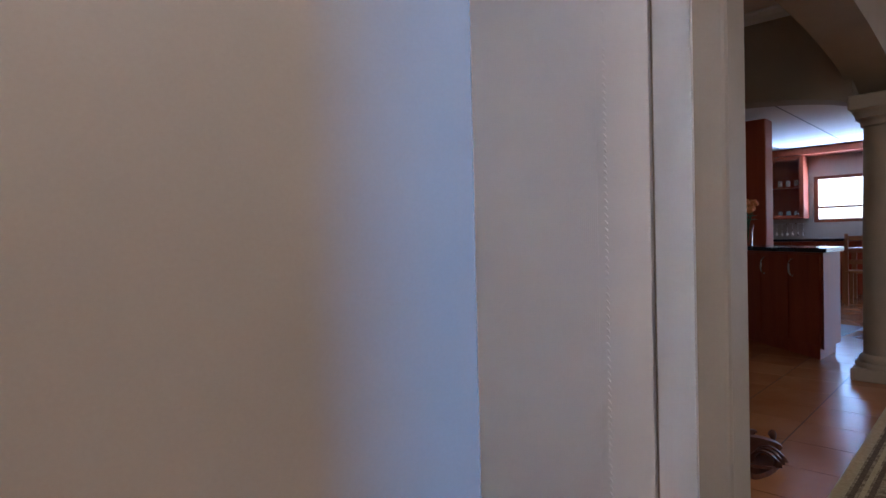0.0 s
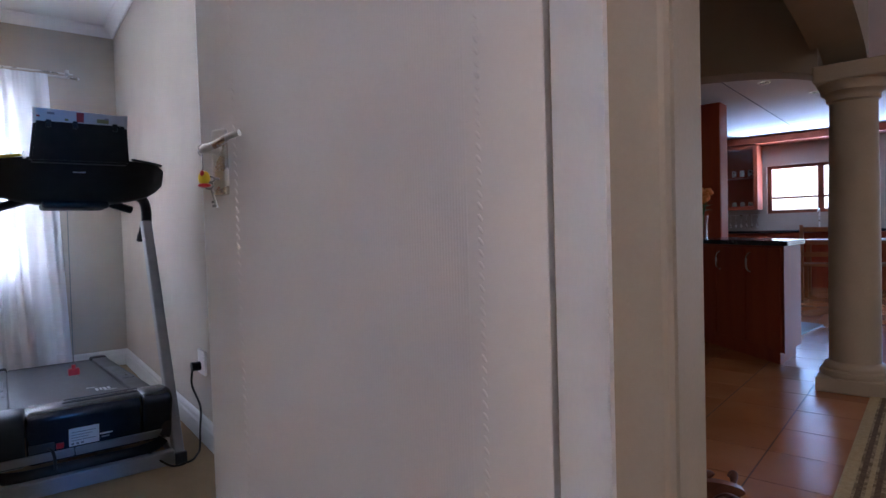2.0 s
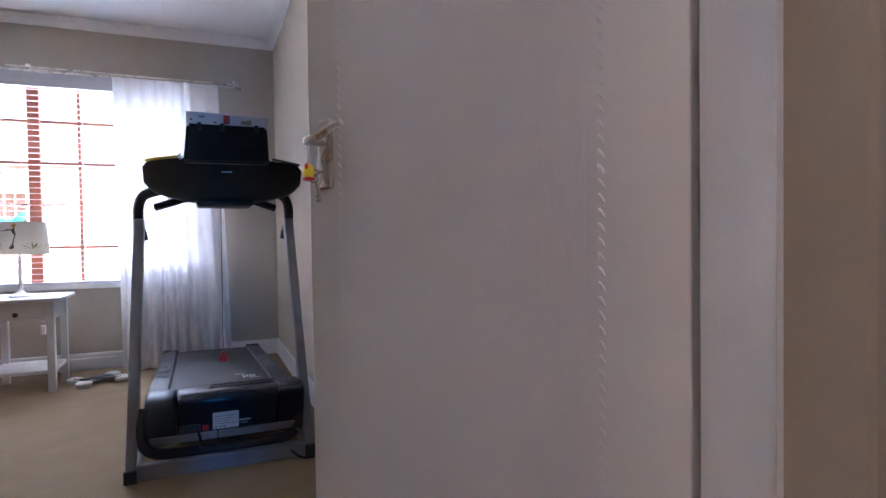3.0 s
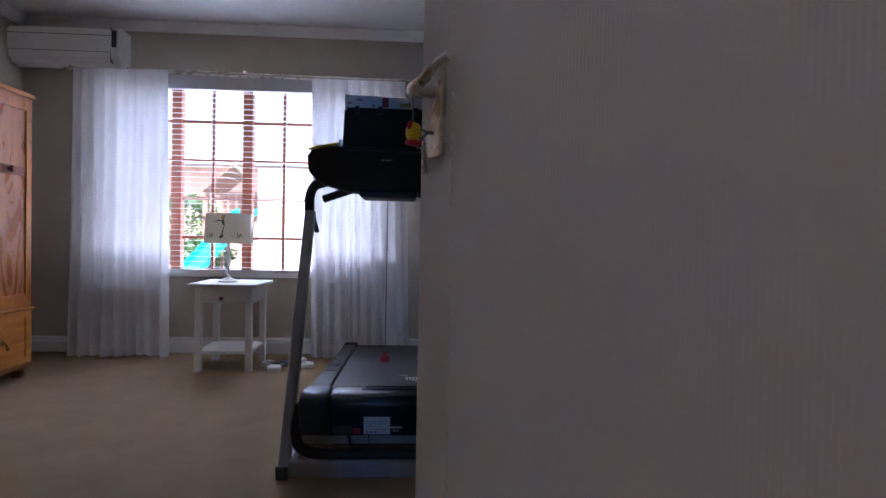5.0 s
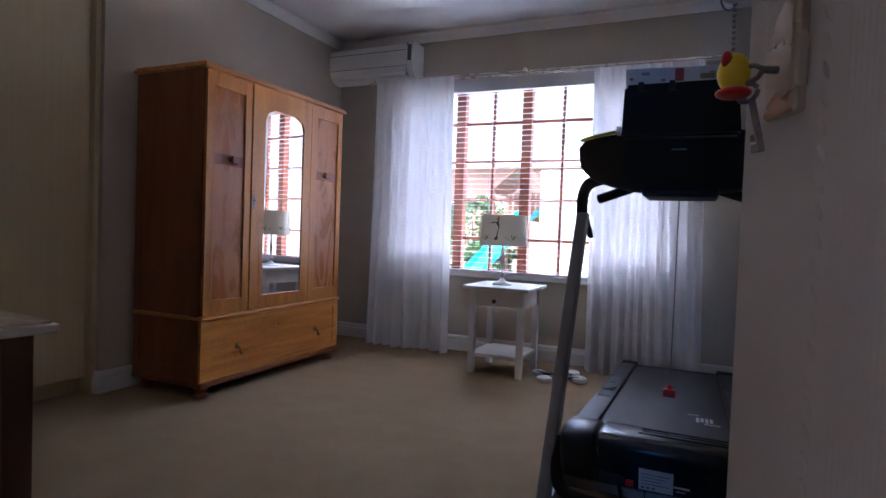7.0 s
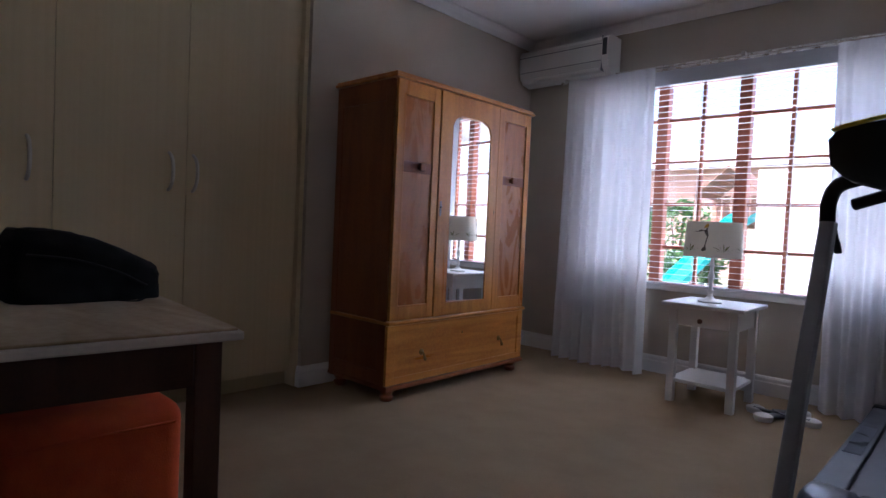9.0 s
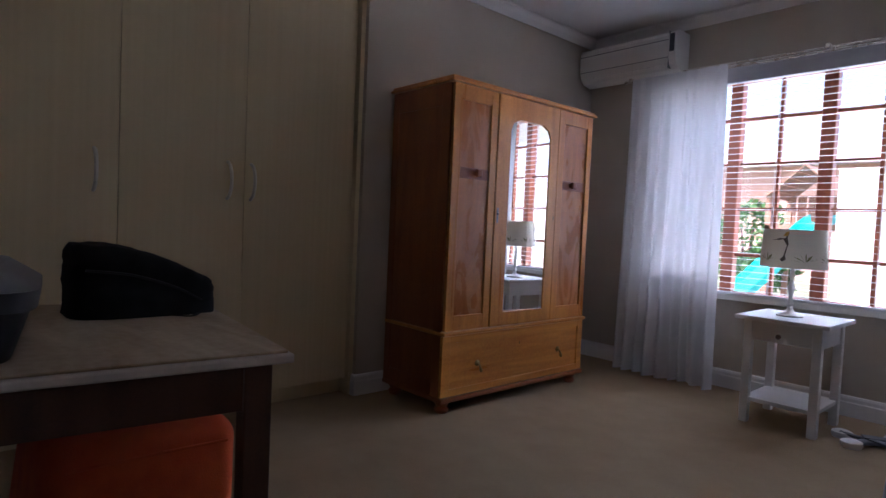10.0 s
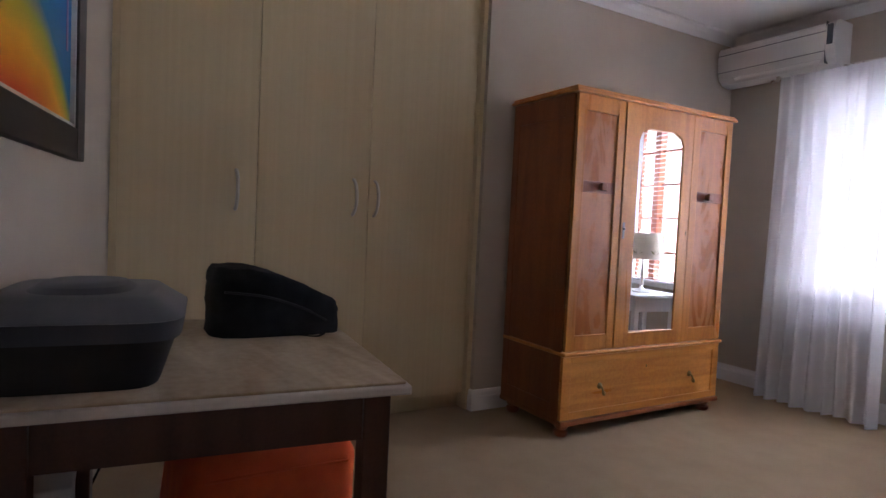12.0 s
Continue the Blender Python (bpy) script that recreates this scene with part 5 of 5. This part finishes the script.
# island with a slanted plan
isl = thing("kitchen_island", "cherry veneer kitchen island with a black granite top", "kitchen island", at=tuple(KM @ Vector((0.8, 0.8, 0))))
IP = [(0.37, 0.43), (0.82, 0.40), (1.60, 1.10), (1.35, 1.50), (1.10, 1.27)]


def inset(pts, d):
    cx, cy = sum(p[0] for p in pts) / len(pts), sum(p[1] for p in pts) / len(pts)
    return [(cx + (x - cx) * d, cy + (y - cy) * d) for x, y in pts]


part("body", kk(prism(IP, 0.09, 0.835)), M_RED, isl)
part("plinth", kk(prism(inset(IP, 0.93), 0.0, 0.09)), M_RED, isl)
part("worktop", kk(prism(inset(IP, 1.06), 0.838, 0.872)), M_GRANITE, isl)
fd = Vector((1.10 - 0.37, 1.27 - 0.43, 0)).normalized()
FMI = Matrix.Translation((0.37, 0.43, 0)) @ Matrix.Rotation(math.atan2(fd.y, fd.x), 4, "Z")
for a in (0.02, 0.38, 0.74):
    d = part("door", kk(box(a, a + 0.35, 0.002, 0.020, 0.11, 0.82, 0.003, m=FMI)), M_RED, isl)
    part("handle", kk(tube(curve_pts([FMI @ Vector(p) for p in ((a + 0.30, 0.02, 0.64), (a + 0.30, 0.05, 0.67), (a + 0.30, 0.05, 0.75), (a + 0.30, 0.02, 0.78))], 5), 0.007, 8)), M_CHROME, d, smooth=True)

tall = cabinet("tall_cabinet", 2.5, 2.78, 1.39, 2.5, 0.0, 2.30, 3, 1.1, "tall cherry veneer kitchen cupboard")
base_cab = cabinet("base_cabinet", 5.9, 6.49, -0.9, 2.4, 0.0, 0.82, 7, 0.66, "row of cherry base cabinets under the kitchen windows")
worktop = link_mesh("worktop", kk(box(5.86, 6.495, -0.92, 2.42, 0.825, 0.862, 0.004)), M_GRANITE)
tagged(worktop, "long black granite kitchen worktop", "worktop")


def glazed(name, v0, v1, z0, z1):
    c = thing(name, "cherry wall cabinet with glazed doors", "wall cabinet", "glazed wall cabinets", at=tuple(KM @ Vector((6.3, (v0 + v1) / 2, z0))))
    part("back", kk(box(6.46, 6.49, v0, v1, z0, z1)), M_RED, c)
    for a, b in ((v0, v0 + 0.02), (v1 - 0.02, v1)):
        part("side", kk(box(6.15, 6.46, a, b, z0, z1)), M_RED, c)
    for z in (z0, (z0 + z1) / 2, z1 - 0.02):
        part("shelf", kk(box(6.15, 6.46, v0 + 0.02, v1 - 0.02, z, z + 0.02)), M_RED, c)
    w = 0.06
    f = box(6.13, 6.15, v0, v0 + w, z0, z1, 0.002)
    box(6.13, 6.15, v1 - w, v1, z0, z1, 0.002, f)
    box(6.13, 6.15, v0 + w, v1 - w, z0, z0 + w, 0.002, f)
    box(6.13, 6.15, v0 + w, v1 - w, z1 - w, z1, 0.002, f)
    part("door_frame", kk(f), M_RED, c)
    part("glass", kk(box(6.138, 6.142, v0 + w, v1 - w, z0 + w, z1 - w)), M_GLASS, c).visible_shadow = False
    for zz in (z0 + 0.02, (z0 + z1) / 2 + 0.02):
        for k, v in enumerate(np.arange(v0 + 0.14, v1 - 0.1, 0.12)):
            part("glass_jar", kk(lathe([(0.03, 0), (0.035, 0.05), (0.03, 0.11)], (6.30, v, zz + 0.001), 12)), M_ACW if k % 2 else M_CHROME, c, smooth=True)


glazed("wall_cabinet", 1.80, 2.38, 1.20, 2.236)
glazed("wall_cabinet", -0.62, 0.13, 1.25, 2.10)
structure("valance_kitchen", kk(box(6.08, 6.49, -0.9, 2.42, 2.24, 2.355, 0.01)), M_RED, "cherry cornice board along the kitchen wall", "trim")


def kitchen_window(name, v0, v1):
    w = tagged(thing(name, "kitchen window in a dark timber frame", "window", at=tuple(KM @ Vector((6.6, (v0 + v1) / 2, 1.13)))), kind="structure")
    m = (v0 + v1) / 2
    f = box(6.55, 6.61, v0, v0 + 0.06, 1.13, 1.90)
    box(6.55, 6.61, v1 - 0.06, v1, 1.13, 1.90, bm=f)
    box(6.55, 6.61, v0 + 0.06, v1 - 0.06, 1.13, 1.18, bm=f)
    box(6.55, 6.61, v0 + 0.06, v1 - 0.06, 1.85, 1.90, bm=f)
    part("window_frame", kk(f), M_FRAME, w)
    part("mullion", kk(box(6.55, 6.61, m - 0.04, m + 0.04, 1.18, 1.85)), M_FRAME, w)
    part("glazing_bar", kk(box(6.565, 6.60, v0 + 0.06, m - 0.04, 1.365, 1.395)), M_FRAME, w)
    part("glazing_bar", kk(box(6.565, 6.60, m + 0.04, v1 - 0.06, 1.365, 1.395)), M_FRAME, w)


kitchen_window("window_3", 0.262, 1.738)

tap = thing("kitchen_tap", "tall chrome swan-neck kitchen tap", "tap", at=tuple(KM @ Vector((6.35, 1.0, 0.862))))
part("spout", kk(tube(curve_pts([(6.38, 1.0, 0.863), (6.38, 1.0, 1.10), (6.35, 1.0, 1.17), (6.27, 1.0, 1.17), (6.24, 1.0, 1.10)], 6), 0.012, 10)), M_CHROME, tap, smooth=True)
rack = thing("utensil_rack", "steel utensils hanging from a wall rail", "utensil rack", at=tuple(KM @ Vector((6.48, 2.1, 1.1))))
part("rail", kk(tube([(6.47, 1.85, 1.12), (6.47, 2.35, 1.12)], 0.006, 8)), M_CHROME, rack)
for k in range(6):
    v = 1.88 + k * 0.08
    part("utensil", kk(tube([(6.46, v, 1.12), (6.46, v, 0.99), (6.46, v, 0.94), (6.46, v, 0.91)], [0.004, 0.004, 0.02, 0.012], 8, flat=0.4)), M_CHROME, rack)

vase = thing("flower_vase", "glass vase of orange roses on the island", "vase", at=tuple(KM @ Vector((1.35, 1.27, 0.872))))
VX, VY = 1.33, 1.24
part("vase", kk(lathe([(0.04, 0.873), (0.045, 0.93), (0.04, 1.0), (0.055, 1.08), (0.052, 1.08), (0.037, 1.0), (0.041, 0.93), (0.036, 0.88)], (VX, VY, 0), 20)), M_GLASS, vase, smooth=True)
rnd = random.Random(4)
stems, leaves = bmesh.new(), bmesh.new()
for k in range(9):
    a, r = rnd.uniform(0, 6.28), rnd.uniform(0.02, 0.10)
    tip = (VX + r * math.cos(a), VY + r * math.sin(a), 1.25 + rnd.uniform(-0.05, 0.06))
    tube([(VX, VY, 0.90), (VX + 0.2 * r * math.cos(a), VY + 0.2 * r * math.sin(a), 1.08), tip], 0.003, 6, stems)
    fl = ball(tip, 0.036, (1, 1, 0.8), 6)
    for v in fl.verts:
        v.co += Vector((noise.noise(v.co * 60), noise.noise(v.co * 60 + Vector((5, 0, 0))), noise.noise(v.co * 60 + Vector((0, 9, 0))))) * 0.010
    part("rose", kk(fl), M_PETAL, vase)
    for q in range(3):
        b = rnd.uniform(0, 6.28)
        p = Vector((VX + r * 0.8 * math.cos(a), VY + r * 0.8 * math.sin(a), 1.12 + 0.04 * q))
        d = Vector((math.cos(b), math.sin(b), 0.2)) * 0.07
        s = Vector((-math.sin(b), math.cos(b), 0)) * 0.02
        vs = [leaves.verts.new(x) for x in (p, p + d * 0.5 + s, p + d, p + d * 0.5 - s)]
        leaves.faces.new(vs)
part("stem", kk(stems), M_LEAF, vase)
part("foliage", kk(leaves), M_LEAF, vase)

M_CHAIRW = textured("pine_chair", (0.30, 0.12, 0.045), (0.42, 0.19, 0.075), (9, 9, 1), 0.4, 0.06)
tbl = thing("dining_table", "wooden dining table with a pale cloth", "table", at=tuple(KM @ Vector((5.0, 0.5, 0))))
part("tabletop", kk(box(4.55, 5.45, -0.2, 1.1, 0.70, 0.735, 0.006)), M_CHAIRW, tbl)
for u in (4.62, 5.32):
    for v in (-0.13, 0.97):
        part("leg", kk(box(u, u + 0.06, v, v + 0.06, 0.0, 0.70, 0.004)), M_CHAIRW, tbl)
clothm = link_mesh("tablecloth", kk(box(4.5, 5.5, -0.1, 1.0, 0.736, 0.741)), M_SLAT)
tagged(clothm, "pale cloth on the dining table", "tablecloth")


def chair(u, v, turn):
    c = thing("dining_chair", "wooden dining chair with a slatted back", "chair", "chairs round the table")
    for x in (-0.19, 0.15):
        for y in (-0.19, 0.15):
            part("leg", box(x, x + 0.04, y, y + 0.04, 0.0, 0.43 if x > 0 else 0.95, 0.004), M_CHAIRW, c)
    part("seat", box(-0.20, 0.20, -0.20, 0.20, 0.43, 0.46, 0.008), M_CHAIRW, c)
    for z in (0.55, 0.70, 0.86):
        part("back_slat", box(-0.185, -0.165, -0.15, 0.15, z, z + 0.06, 0.004), M_CHAIRW, c)
    c.matrix_world = KM @ Matrix.Translation((u, v, 0)) @ Matrix.Rotation(radians(turn), 4, "Z")
    return c


ch = chair(4.45, 0.75, 0)
copy_thing(ch, KM @ Matrix.Translation((4.65, 0.0, 0)) @ Matrix.Rotation(radians(35), 4, "Z"))
copy_thing(ch, KM @ Matrix.Translation((5.6, 0.4, 0)) @ Matrix.Rotation(radians(180), 4, "Z"))
mat_k = link_mesh("kitchen_mat", kk(prism([(1.55, 0.55), (2.35, 0.45), (2.55, 0.95), (1.75, 1.10)], 0.001, 0.010)), M_GREYD)
tagged(mat_k, "dark grey kitchen floor mat beside the island", "mat")
for k, (u, v) in enumerate(((2.2, 0.9), (3.1, 0.6), (2.6, -0.6))):
    dl = thing("downlight", "recessed round ceiling downlight, lit", "downlight", "kitchen downlights", at=tuple(KM @ Vector((u, v, 2.35))))
    part("ring", kk(lathe([(0.055, 2.352), (0.055, 2.358), (0.04, 2.358), (0.04, 2.352)], (u, v, 0), 20)), M_CHROME, dl)
    part("bulb", kk(lathe([(0.038, 2.3535), (0.038, 2.3570)], (u, v, 0), 16)), M_SPOT, dl)

# ---- hall rug, shoes, lamp ----
rug = thing("hall_runner", "patterned beige and brown hall runner with striped borders", "rug", at=tuple(KM @ Vector((-1.6, -0.7, 0))))
M_RUG = textured("rug_field", (0.16, 0.115, 0.055), (0.38, 0.30, 0.17), (26, 26, 26), 0.95, 0.5, fine=90, fine_mix=0.4, spread=(0.42, 0.58), spec=0.1)
M_RUGD = textured("rug_stripe", (0.09, 0.06, 0.035), (0.15, 0.11, 0.06), (60, 60, 60), 0.95, 0.4, spec=0.1)
M_RUGL = textured("rug_edge", (0.40, 0.31, 0.15), (0.50, 0.40, 0.22), (60, 60, 60), 0.95, 0.4, spec=0.1)
RU0, RU1, RV0, RV1 = -4.3, 0.04, -1.35, -0.085
part("field", kk(box(RU0, RU1, RV0, RV1, 0.001, 0.009, 0.003)), M_RUG, rug)
zt = 0.0095
for off, w, m in ((0.0, 0.045, M_RUGL), (0.055, 0.018, M_RUGD), (0.085, 0.016, M_RUGL), (0.11, 0.018, M_RUGD), (0.27, 0.014, M_RUGL), (0.30, 0.016, M_RUGD)):
    part("border", kk(box(RU0 + off, RU1 - off, RV1 - off - w, RV1 - off, 0.0085, zt + 0.001)), m, rug)
    part("border", kk(box(RU1 - off - w, RU1 - off, RV0 + off, RV1 - off - w - 0.001, 0.0085, zt + 0.001)), m, rug)
rnd = random.Random(11)
motif_me = None
for i in range(46):
    for j in range(2):
        u = RU1 - 0.42 - i * 0.075
        v = RV1 - 0.19 - j * 0.28
        if motif_me is None:
            b = bmesh.new()
            bmesh.ops.create_circle(b, cap_ends=True, segments=7, radius=0.024)
            ob = part("medallion", b, M_RUGL, rug)
            motif_me = ob.data
        else:
            ob = new("medallion", motif_me)
            ob.parent = rug
            ob.matrix_parent_inverse = rug.matrix_world.inverted()
        ob.matrix_basis = KM @ Matrix.Translation((u, v, zt + 0.0008)) @ Matrix.Diagonal((1, 0.7 + 0.3 * (i % 2), 1, 1))


def shoe(x, y, turn, tilt):
    s = thing("sandal", "brown leather sandal on the tiles", "sandal", "pair of sandals")
    b = bmesh.new()
    out = []
    for i in range(24):
        a = 2 * math.pi * i / 24
        xx = 0.14 * math.cos(a)
        yy = (0.045 + 0.010 * math.cos(a)) * math.sin(a)
        out.append((xx, yy))
    prism(out, 0.0, 0.022, b)
    part("sole", b, M_LEATHER, s)
    for x0 in (0.005, 0.045, 0.085):
        pts = [(x0, 0.052 * math.cos(a), 0.018 + 0.055 * math.sin(a)) for a in np.linspace(0, math.pi, 12)]
        part("strap", tube(pts, 0.019, 8, flat=0.3), M_LEATHER, s, smooth=True)
    part("heel_strap", tube([(-0.09 - 0.03 * math.sin(a), 0.045 * math.cos(a), 0.05) for a in np.linspace(0, math.pi, 12)], 0.017, 8, flat=0.4), M_LEATHER, s, smooth=True)
    s.matrix_world = pose(x, y, 0.002, 0, tilt, turn)
    return s


shoe(4.07, 1.665, 12, 0)
copy_thing(bpy.data.objects["sandal"], pose(4.17, 1.765, 0.052, 68, -8, 150))

cl = thing("passage_lamp", "round ceiling lamp giving warm light", "ceiling lamp", at=(0.3, 0.2, HC))
part("rim", lathe([(0.15, HC - 0.03), (0.16, HC - 0.001), (0.14, HC - 0.001)], (0.3, 0.2, 0), 28), M_CHROME, cl)
part("diffuser", lathe([(0.02, HC - 0.075), (0.09, HC - 0.065), (0.14, HC - 0.03)], (0.3, 0.2, 0), 28), M_LAMP, cl, smooth=True)

hl = thing("hall_lamp", "round ceiling lamp giving warm light", "ceiling lamp", at=(1.62, 0.0, HC))
part("rim", lathe([(0.15, HC - 0.03), (0.16, HC - 0.001), (0.14, HC - 0.001)], (1.62, 0.0, 0), 28), M_CHROME, hl)
part("diffuser", lathe([(0.02, HC - 0.075), (0.09, HC - 0.065), (0.14, HC - 0.03)], (1.62, 0.0, 0), 28), M_LAMP2, hl, smooth=True)


# unseen lamp added to brighten the column, arch and hall floor
fl = thing("hall_lamp", "unseen round ceiling lamp added as warm fill near the arch", "ceiling lamp", at=(5.0, -0.9, HC))
part("rim", lathe([(0.15, HC - 0.03), (0.16, HC - 0.001), (0.14, HC - 0.001)], (5.0, -0.9, 0), 28), M_CHROME, fl)
part("diffuser", lathe([(0.02, HC - 0.075), (0.09, HC - 0.065), (0.14, HC - 0.03)], (5.0, -0.9, 0), 28), M_LAMP3, fl, smooth=True)

# ---- garden outside the bedroom window ----
structure("ground", box(-300, 300, 6.25, 600, -0.35, -0.15, bm=box(-300, 300, -600, -3.2, -0.35, -0.15)), M_GRASS, "dry lawn outside the house", "ground")
gw = structure("garden_wall", box(-0.15, 9.0, 11.6, 11.9, -0.15, 2.15), M_GARDENWALL, "pale rendered outbuilding wall in the garden", "wall")
nb = tagged(thing("neighbour_house", "brick house with a grey tiled roof", "house", at=(-3.5, 24, -0.15)))
part("wall", box(-9, 2.0, 22, 28, -0.15, 3.4), M_BRICK, nb)
part("roof", sweep([(-0.6, 0), (3.0, 1.15), (6.6, 0)], Matrix(((0, 1, 0, -9.4), (1, 0, 0, 22), (0, 0, 1, 3.4), (0, 0, 0, 1))), 11.8), M_ROOF, nb)
for x in (-7.4, -2.6):
    w = part("window", box(x, x + 1.2, 21.93, 22.0, 0.9, 2.1), M_GREYD, nb)
    part("frame", box(x - 0.06, x + 1.26, 21.90, 21.929, 0.84, 0.90, bm=box(x - 0.06, x + 1.26, 21.90, 21.929, 2.10, 2.16)), M_ACW, w)
play = thing("play_house", "timber climbing frame with a gabled roof", "climbing frame", at=(-0.9, 13.2, -0.15))
for x in (-1.5, -0.39):
    for y in (12.7, 13.7):
        part("post", box(x, x + 0.09, y, y + 0.09, -0.15, 1.92), M_PINEWOOD, play)
part("deck", box(-1.5, -0.30, 12.7, 13.8, 1.26, 1.33), M_PINEWOOD, play)
for s in (-1, 1):
    for k in range(5):
        a = Matrix.Translation((-0.9, 12.6, 2.36)) @ Matrix.Rotation(radians(s * 42), 4, "Y")
        part("roof_board", box(0.0 + k * 0.16 if s > 0 else -0.16 * (k + 1), (0.15 if s > 0 else -0.01) + k * 0.16 * s + (0 if s > 0 else 0), 0, 1.3, -0.02, 0.0, m=a), M_PINEWOOD, play)
for k in range(7):
    part("wall_board", box(-1.48 + k * 0.17, -1.34 + k * 0.17, 13.72, 13.74, 1.33, 1.9), M_PINEWOOD, play)
slide = thing("garden_slide", "turquoise plastic slide against the climbing frame", "slide", at=(-1.1, 12.0, -0.15))
sl = bmesh.new()
path = curve_pts([(-0.62, 12.72, 1.40), (-0.72, 12.35, 1.24), (-1.2, 11.6, 0.42), (-1.55, 11.1, -0.10)], 6)
prev = None
for p in path:
    sec = [sl.verts.new(p + Vector((dx * 0.9, -dx * 0.4, dz))) for dx, dz in ((-0.24, 0.13), (-0.21, 0.0), (0.21, 0.0), (0.24, 0.13), (0.22, -0.03), (-0.22, -0.03))]
    if prev:
        for k in range(6):
            sl.faces.new((prev[k], prev[(k + 1) % 6], sec[(k + 1) % 6], sec[k]))
    prev = sec
part("chute", sl, M_SLIDE, slide)


def bush(x, y, r, h, seed, label):
    t = thing("shrub", label, "shrub", "garden shrubs", at=(x, y, -0.15))
    rnd = random.Random(seed)
    trunk = bmesh.new()
    for k in range(5):
        a = rnd.uniform(0, 6.28)
        tube(curve_pts([(x, y, -0.15), (x + 0.2 * r * math.cos(a), y + 0.2 * r * math.sin(a), h * 0.3), (x + 0.6 * r * math.cos(a), y + 0.6 * r * math.sin(a), h * 0.75)], 4), [0.05] * 3 + [0.03] * 3 + [0.015] * 3, 6, trunk)
    part("trunk", trunk, M_DARKWOOD, t)
    b = bmesh.new()
    for k in range(1100):
        a, e, q = rnd.uniform(0, 6.28), rnd.uniform(-0.9, 1.4), rnd.uniform(0.55, 1.0) ** 0.5
        lump = 1 + 0.25 * noise.noise((math.cos(a) * 2, math.sin(a) * 2, e * 2 + seed))
        c = Vector((x + r * q * lump * math.cos(a) * math.cos(e), y + r * q * lump * math.sin(a) * math.cos(e), h * 0.5 + h * 0.5 * q * lump * math.sin(e)))
        d = Vector((rnd.gauss(0, 1), rnd.gauss(0, 1), rnd.gauss(0, 1))).normalized() * 0.09
        s = d.cross(Vector((rnd.gauss(0, 1), rnd.gauss(0, 1), 1))).normalized() * 0.035
        b.faces.new([b.verts.new(v) for v in (c - d, c + s, c + d, c - s)])
    tagged(part("crown", b, M_LEAF, t), kind="stuff")


bush(-2.5, 14.6, 0.75, 1.9, 1, "green garden shrub beside the lawn")
bush(-1.9, 13.9, 0.6, 0.9, 2, "low green garden shrub")

# ---- floor tiles, each a piece ----
TS, GAP = 0.345, 0.006
origin = KM.inverted() @ Vector((4.846, 1.865, 0))
tile_me = None
far = bmesh.new()
count = 0
floor_hall = bpy.data.objects["floor_hall"]
for i in range(-24, 26):
    for j in range(-14, 12):
        u, v = origin.x + (i + 0.5) * TS, origin.y + (j + 0.5) * TS
        c = KM @ Vector((u, v, 0))
        if u > 6.45 or v > 2.85 or c.y < -2.85 or c.x < -2.5:
            continue
        if c.x < 3.32 and c.y > 0.92:
            continue
        if c.x < 1.9 and c.y < -0.35:
            continue
        near = 3.3 < c.x < 8.2 and -0.2 < c.y < 3.6 and count < 290
        if near:
            if tile_me is None:
                ob = part("tile", box(-TS / 2 + GAP / 2, TS / 2 - GAP / 2, -TS / 2 + GAP / 2, TS / 2 - GAP / 2, -0.006, 0.0), M_TILE, floor_hall)
                tile_me = ob.data
            else:
                ob = new("tile", tile_me)
                ob.parent = floor_hall
            ob.matrix_basis = Matrix.Translation((c.x, c.y, 0)) @ Matrix.Rotation(KA, 4, "Z")
            count += 1
        else:
            s = TS / 2 - GAP / 2
            ring = [[far.verts.new(KM @ Vector((u + a * s, v + b * s, z))) for a, b in ((-1, -1), (1, -1), (1, 1), (-1, 1))] for z in (-0.006, 0.0)]
            far.faces.new(ring[1])
            for k in range(4):
                far.faces.new((ring[0][k], ring[0][(k + 1) % 4], ring[1][(k + 1) % 4], ring[1][k]))
tagged(part("tile_field", far, M_TILE, floor_hall), kind="stuff")
